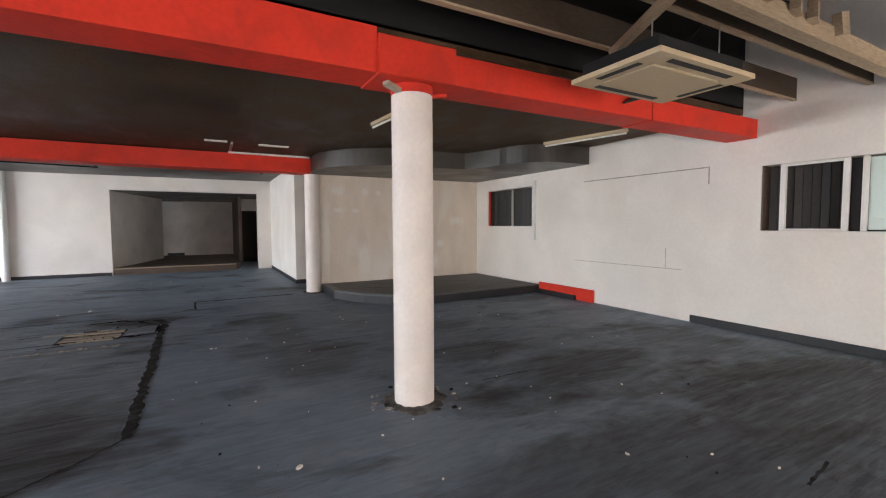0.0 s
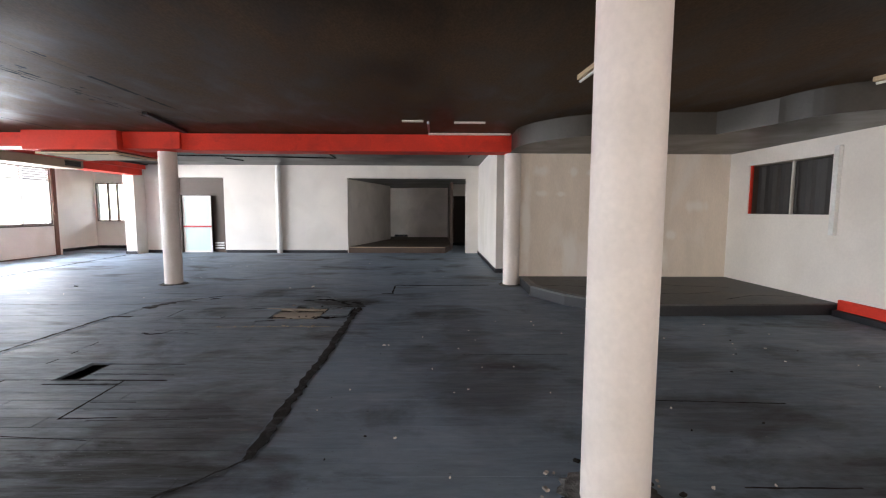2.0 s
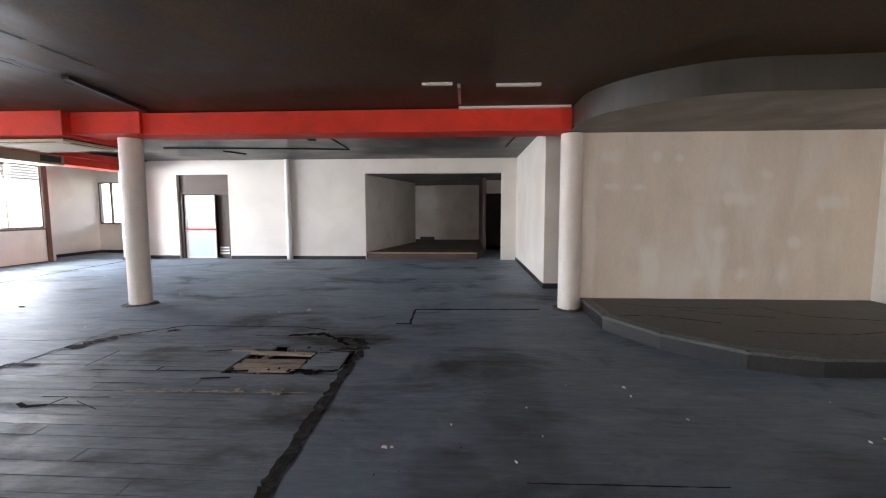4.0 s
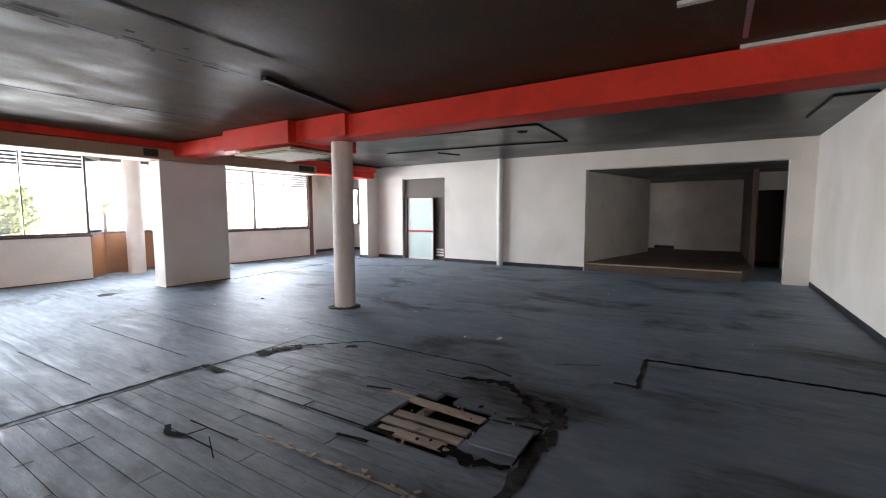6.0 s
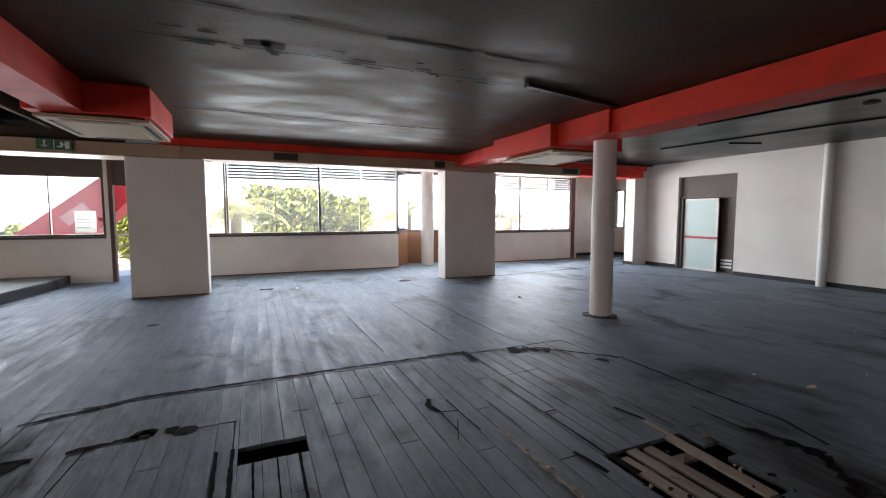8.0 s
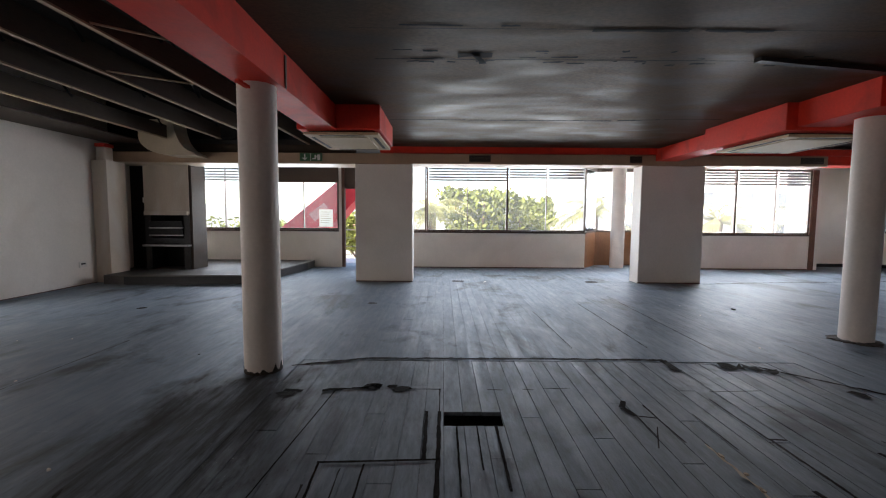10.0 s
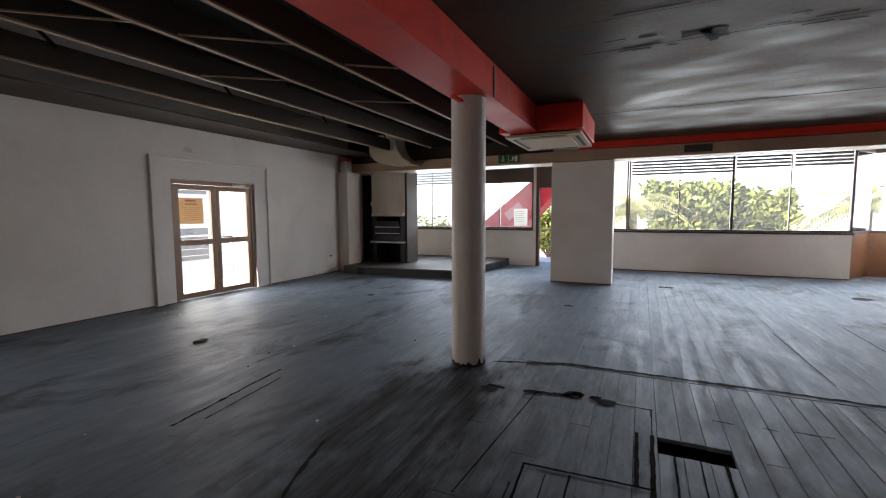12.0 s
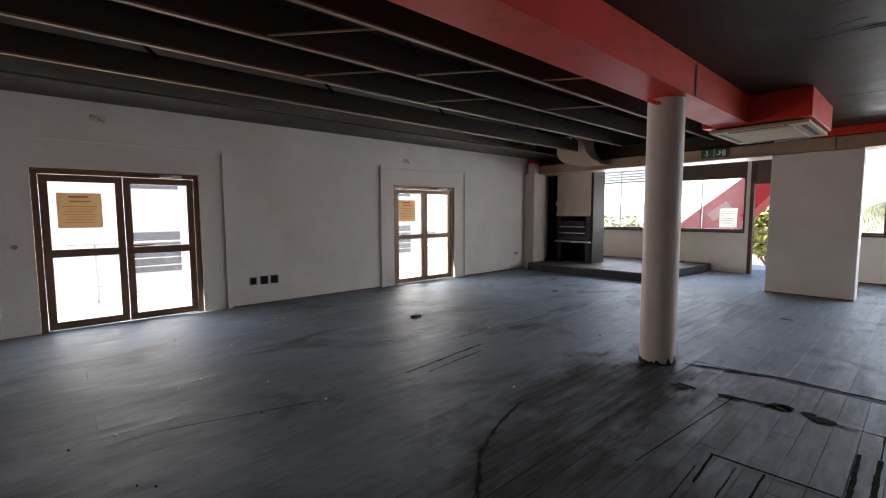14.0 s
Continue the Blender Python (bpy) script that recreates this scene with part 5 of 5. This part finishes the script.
strip([(-2.07, 8.27), (-1.66, 8.27)], 0.022, mat=M_TORN, seed=45)
strip([(-1.66, 8.27), (-1.48, 8.36), (-1.25, 8.38)], 0.10, mat=M_TORN, seed=7, jit=0.4)
strip([(-1.25, 8.38), (-0.99, 8.13), (-0.86, 7.96)], 0.055, mat=M_TORN, seed=46, jit=0.4)
strip([(-1.05, 8.22), (-0.80, 8.20), (-0.66, 7.9), (-0.67, 7.5)], 0.10, seed=47, jit=0.42)
strip([(-1.22, 7.17), (-0.95, 7.14), (-0.74, 7.22)], 0.085, mat=M_TORN, seed=48, jit=0.4)
strip([(-0.74, 7.24), (-0.72, 7.74), (-1.09, 7.70)], 0.022, mat=M_TORN, seed=49, jit=0.4)
strip([(-1.11, 7.70), (-1.12, 7.36)], 0.02, mat=M_TORN, seed=50, jit=0.4)
strip([(-1.01, 7.78), (-0.86, 7.86), (-0.72, 7.80)], 0.05, seed=51, jit=0.4)
strip([(-0.28, 8.9), (-0.31, 9.69)], 0.035, seed=8)
strip([(-0.47, 8.90), (-0.26, 8.90)], 0.05, seed=81)
strip([(-0.31, 9.71), (0.6, 9.76), (1.56, 9.80)], 0.065, mat=M_TORN, seed=9, jit=0.2)
strip([(-1.06, 9.08), (-0.66, 9.29)], 0.016, seed=10)
strip([(-9.1, 10.7), (-9.4, 12.5), (-9.7, 15.6)], 0.07, mat=M_TORN, seed=11)
strip([(-2.75, 1.68), (-1.58, 1.82)], 0.022, mat=M_TORN, seed=12, jit=0.4)
strip([(-2.6, 1.84), (-1.75, 1.94)], 0.014, seed=121)
strip([(-0.66, 1.83), (0.32, 1.56)], 0.010, seed=122)
strip([(-4.6, 1.35), (-2.8, 1.30)], 0.012, seed=13)
strip([(-6.86, 7.24), (-4.44, 7.25)], 0.014, seed=14)
strip([(-2.16, 4.22), (-2.2, 4.94)], 0.02, mat=M_TORN, seed=15, jit=0.12)
strip([(-3.22, 3.64), (-3.20, 3.80)], 0.05, mat=M_TORN, seed=16, jit=0.15)
strip([(-3.21, 3.96), (-3.25, 4.2), (-3.28, 4.34)], 0.04, mat=M_TORN, seed=17, jit=0.48)
strip([(-3.32, 4.34), (-3.30, 4.44)], 0.075, mat=M_TORN, seed=171, jit=0.35)
strip([(-3.31, 4.49), (-3.29, 4.57)], 0.06, mat=M_TORN, seed=172, jit=0.35)
strip([(-3.25, 4.57), (-3.25, 4.95)], 0.016, mat=M_TORN, seed=18)
strip([(-3.25, 4.94), (-2.83, 4.94)], 0.010, mat=M_TORN, seed=19)
for q, w_ in ((((-2.84, 4.845), (-2.2, 4.85)), 0.026), (((-2.84, 4.94), (-1.83, 4.93)), 0.028), (((-2.61, 5.06), (-1.85, 5.06)), 0.014), (((-2.63, 5.2), (-2.09, 5.2)), 0.010), (((-2.64, 5.335), (-1.9, 5.33)), 0.018),
              (((-3.25, 5.34), (-3.24, 5.47)), 0.014), (((-3.26, 5.64), (-3.25, 5.73)), 0.014), (((-3.27, 5.9), (-3.29, 6.05)), 0.012), (((-2.17, 4.23), (-1.76, 4.25)), 0.016), (((-3.23, 4.07), (-1.73, 3.94)), 0.010), (((-2.15, 4.5), (-1.8, 4.5)), 0.012),
              (((-3.09, 7.11), (-2.46, 7.115)), 0.018), (((-2.46, 7.11), (-2.45, 7.23)), 0.018), (((-3.76, 7.245), (-2.5, 7.24)), 0.007), (((-3.26, 7.66), (-3.23, 7.2)), 0.012), (((-2.82, 6.82), (-2.33, 6.825)), 0.012),
              (((-2.46, 7.125), (-1.8, 7.13)), 0.022), (((-1.8, 7.13), (-1.58, 7.16)), 0.05), (((-1.92, 6.95), (-1.66, 6.99)), 0.035), (((-3.04, 6.40), (-2.92, 6.34), (-2.78, 6.38)), 0.045), (((-2.97, 6.52), (-2.75, 6.525), (-2.41, 6.54)), 0.014),
              (((-2.80, 6.39), (-2.47, 6.39)), 0.012), (((-2.75, 6.52), (-2.78, 6.40)), 0.02), (((-2.62, 6.46), (-2.34, 6.33)), 0.008), (((-2.3, 7.68), (-2.06, 7.74)), 0.03), (((-2.45, 7.85), (-1.9, 7.85)), 0.010)):
    strip(list(q), w_, name="floor_gap", mat=M_TORN, label="open dark gap between worn boards", seed=int(1000 * w_ + 7 * abs(q[0][0])), jit=0.13)
for q, w_ in ((((-4.6, 8.9), (-3.6, 8.86)), 0.010), (((-1.95, 4.2), (-1.1, 4.23)), 0.010), (((-2.1, 4.37), (-1.3, 4.38)), 0.008),
              (((-6.2, 6.35), (-4.4, 6.4)), 0.010), (((-7.6, 8.0), (-4.4, 7.95)), 0.012), (((2.26, 4.52), (3.26, 4.46)), 0.016), (((2.21, 3.44), (2.85, 3.43)), 0.014), (((0.8, 5.6), (1.9, 5.62)), 0.010), (((2.9, 1.15), (3.3, 1.2)), 0.02)):
    strip(list(q), w_, name="floor_gap", label="thin dark joint in the painted floor", seed=int(1000 * w_ + 7 * abs(q[0][0])))
for q, w_ in ((((2.36, 8.72), (2.75, 8.80), (3.44, 8.45)), 0.02), (((3.27, 9.14), (3.6, 8.9), (4.25, 8.74)), 0.018), (((2.6, 9.5), (3.1, 9.25), (4.02, 9.2)), 0.014), (((4.4, 9.4), (4.7, 8.8), (5.6, 8.6)), 0.018), (((3.6, 8.1), (4.5, 8.0), (5.2, 8.2)), 0.014), (((4.9, 7.6), (5.5, 7.9), (6.2, 7.8)), 0.016)):
    strip(list(q), w_, name="platform_crack", mat=M_TORN, label="dark crack in the platform deck", z=0.1795, jit=0.4, seed=int(100 * q[0][0]))
strip([(-2.40, 6.66), (-1.6, 6.68), (-0.85, 6.70)], 0.02, jit=0.48, name="floor_scar", mat=M_RAW, label="torn pale strip of bare timber", seed=31)
for (x, y, sx, sy, sd) in ((-9.3, 5.3, 0.12, 0.22, 1), (-9.3, 8.3, 0.16, 0.22, 2), (-6.8, 3.8, 0.07, 0.12, 3), (-6.3, 0.3, 0.07, 0.10, 4), (-3.3, 4.35, 0.06, 0.10, 5), (-3.26, 4.62, 0.06, 0.10, 6), (-3.15, 3.68, 0.07, 0.11, 7)):
    r = random.Random(sd)
    bm = bmesh.new()
    bm.faces.new([bm.verts.new((x + sx * math.cos(a) * r.uniform(0.7, 1.2), y + sy * 0.8 * math.sin(a) * r.uniform(0.7, 1.2), 0.003)) for a in np.linspace(0, 6.28, 9)[:-1]])
    structure("floor_hole", bm, M_SEAM, "small broken hole in the floor", "hole")


def flake(x, y, s, mat, label, seed):
    r = random.Random(seed)
    bm = bmesh.new()
    pts = [(s * math.cos(a) * r.uniform(0.5, 1.2), s * 0.6 * math.sin(a) * r.uniform(0.5, 1.2)) for a in np.linspace(0, 6.28, 7)[:-1]]
    lo = [bm.verts.new((u, v, 0.0)) for u, v in pts]
    hi = [bm.verts.new((u * 0.9, v * 0.9, 0.006 + s * 0.25 * r.random())) for u, v in pts]
    bm.faces.new(hi)
    for k in range(6):
        bm.faces.new((lo[k], lo[(k + 1) % 6], hi[(k + 1) % 6], hi[k]))
    ob = tagged(new("debris_flake", mesh_of("debris_flake", bm, mat)), label, "debris", "floor debris")
    ob.location, ob.rotation_euler = (x, y, 0.001), (0, 0, r.uniform(0, 6))


rd = random.Random(21)
for k in range(130):
    if k < 80:
        x, y = rd.uniform(-0.4, 5.0), rd.uniform(1.2, 7.0)
    elif k < 105:
        x, y = rd.uniform(-5, 0.5), rd.uniform(-2, 3.2)
    else:
        x, y = rd.uniform(-8, 1), rd.uniform(8.5, 15)
    flake(x, y, rd.uniform(0.006, 0.018), M_WALL if rd.random() < 0.7 else M_SEAM, "small chip of plaster on the floor", k)
for k in range(24):
    flake(rd.uniform(-1.8, -0.7), rd.uniform(7.0, 7.95), rd.uniform(0.012, 0.035), M_RAW if k % 3 else M_SEAM, "splinter of torn timber in the broken floor", 200 + k)
for k in range(14):
    flake(rd.uniform(-2.3, -0.9), 6.7 + rd.uniform(-0.05, 0.05), rd.uniform(0.01, 0.03), M_RAW, "splinter of torn timber on the floor", 240 + k)
flake(-3.02, 0.1, 0.11, M_RUST, "crumpled brown scrap on the floor", 91)
flake(0.4, 2.75, 0.03, M_WALL, "crumpled white paper scrap on the floor", 92)
flake(-1.9, 9.6, 0.06, M_WALL, "crumpled white paper scrap on the floor", 93)
flake(-6.5, 9.6, 0.05, M_SEAM, "small dark lump on the floor", 94)
flake(-9.2, 5.9, 0.045, M_WALL, "white scrap on the floor", 95)
gr = thing("broken_patch", "broken floor patch with bare pale timber slats", "broken floor")
for x0, x1, y, turn in ((-1.75, -1.20, 7.205, 2.0), (-1.80, -1.14, 7.325, 0.5), (-1.78, -1.15, 7.45, 1.5), (-2.06, -1.14, 7.69, -2.5)):
    half = (x1 - x0) / 2
    sl = new("bare_slat", mesh_of("bare_slat", bevelled(add_box(bmesh.new(), -half, -0.042, -0.01, half, 0.042, 0.01), 0.003), M_RAW))
    sl.parent = gr
    sl.location, sl.rotation_euler = ((x0 + x1) / 2, y, -0.013), (radians(1.5), 0, radians(turn))
part("cross_timber", block(-1.66, 7.16, -0.05, -1.58, 7.74, -0.024, w=0.003), M_RAW, gr)
part("loose_plate", add_box(bmesh.new(), -0.17, -0.165, -0.006, 0.17, 0.165, 0.006, pose(-0.92, 7.49, 0.007, 1.0, -1.2, 2)), M_BOARD, gr, "loose square of painted board")

# ---- floor boards ----
PITCH = 0.142
HOLES = [(-2.84, 4.99, -2.63, 5.34), (-1.82, 7.10, -1.13, 7.78), (-2.84, 4.84, -2.2, 4.86), (-2.86, 4.93, -2.2, 4.95), (-1.64, 7.8, -1.49, 7.95), (-1.55, 7.55, -1.22, 7.66)]
Y_A, Y_B, X_A, X_B = 3.55, 8.52, -3.98, -0.66


def spans(y0, y1, x0, x1):
    cut = sorted((h[0], h[2]) for h in HOLES if h[1] < y1 - 0.05 and h[3] > y0 + 0.05)
    out, x = [], x0
    for a, b in cut:
        if a > x + 0.02:
            out.append((x, a))
        x = max(x, b)
    if x1 > x + 0.02:
        out.append((x, x1))
    return out


near = thing("board_floor", "worn grey painted floor boards, some broken or missing", "floor boards", kind="structure")
cache = {}
rb_ = random.Random(8)
row = 0
y = Y_A
while y < Y_B - 0.02:
    y1 = min(y + PITCH, Y_B)
    for a, b in spans(y, y1, X_A, X_B):
        cuts = [a]
        joint = X_A + 0.6 + (row * 0.83) % 2.2
        if a + 0.3 < joint < b - 0.3:
            cuts.append(joint)
        cuts.append(b)
        for c0, c1 in zip(cuts, cuts[1:]):
            key = (round(c1 - c0, 2), round(y1 - y, 3))
            if key not in cache:
                cache[key] = mesh_of("floor_board", bevelled(add_box(bmesh.new(), -key[0] / 2 + 0.002, -key[1] / 2 + 0.0015, -0.03, key[0] / 2 - 0.002, key[1] / 2 - 0.0015, 0), 0.0015), M_BOARD)
            ob = new("floor_board", cache[key])
            ob.parent = near
            ob.location = ((c0 + c1) / 2, (y + y1) / 2, -0.002 - 0.003 * rb_.random())
            ob.rotation_euler = (radians(rb_.uniform(-0.5, 0.5)), 0, 0)
    y = y1
    row += 1

vs, fs = [], []


def stuff_board(x0, y0, x1, y1, z, g):
    n0 = len(vs)
    c = 0.0007
    x0, y0, x1, y1 = x0 + g, y0 + g, x1 - g, y1 - g
    vs.extend([(x0, y0, z - 0.03), (x1, y0, z - 0.03), (x1, y1, z - 0.03), (x0, y1, z - 0.03), (x0, y0, z - c), (x1, y0, z - c), (x1, y1, z - c), (x0, y1, z - c),
               (x0 + c, y0 + c, z), (x1 - c, y0 + c, z), (x1 - c, y1 - c, z), (x0 + c, y1 - c, z)])
    for k in range(4):
        j = (k + 1) % 4
        fs.append((n0 + k, n0 + j, n0 + 4 + j, n0 + 4 + k))
        fs.append((n0 + 4 + k, n0 + 4 + j, n0 + 8 + j, n0 + 8 + k))
    fs.append((n0 + 8, n0 + 9, n0 + 10, n0 + 11))


rs = random.Random(12)
ys = [S_Y - 0.2]
while ys[-1] < Y_A - PITCH * 1.3:
    ys.append(ys[-1] + PITCH)
ys[-1] = Y_A
while ys[-1] < Y_B - 0.02:
    ys.append(min(ys[-1] + PITCH, Y_B))
while ys[-1] < 19.6:
    ys.append(ys[-1] + PITCH)
for y0, y1 in zip(ys, ys[1:]):
    inside = y0 > Y_A - 0.01 and y1 < Y_B + 0.01
    for x0, x1 in (((-12.9, X_A), (X_B, 6.5)) if inside else ((-12.9, 6.5),)):
        x = x0
        while x < x1 - 0.01:
            xe = min(x1, x + rs.choice((2.4, 2.8, 3.2, 3.6, 4.0)))
            if x1 - xe < 0.5:
                xe = x1
            if 1.2 < y0 < 9.6 and xe > -4.0:
                key = (round(xe - x, 2), round(y1 - y0, 3), 'f')
                if key not in cache:
                    cache[key] = mesh_of("floor_board", bevelled(add_box(bmesh.new(), -key[0] / 2 + 0.0004, -key[1] / 2 + 0.0004, -0.03, key[0] / 2 - 0.0004, key[1] / 2 - 0.0004, 0), 0.0007), M_FLOOR_B)
                ob = new("floor_board", cache[key])
                ob.parent = near
                ob.location = ((x + xe) / 2, (y0 + y1) / 2, -0.0006 * rs.random())
            else:
                stuff_board(x, y0, xe, y1, -0.0006 * rs.random(), 0.0004 if x > -1.0 else 0.0006)
            x = xe
me = bpy.data.meshes.new("floor_boards_rest")
me.from_pydata(vs, [], fs)
me.materials.append(M_FLOOR)
tagged(new("floor_boards_rest", me), "grey painted floor boards with dark stains", "floor boards", kind="stuff")
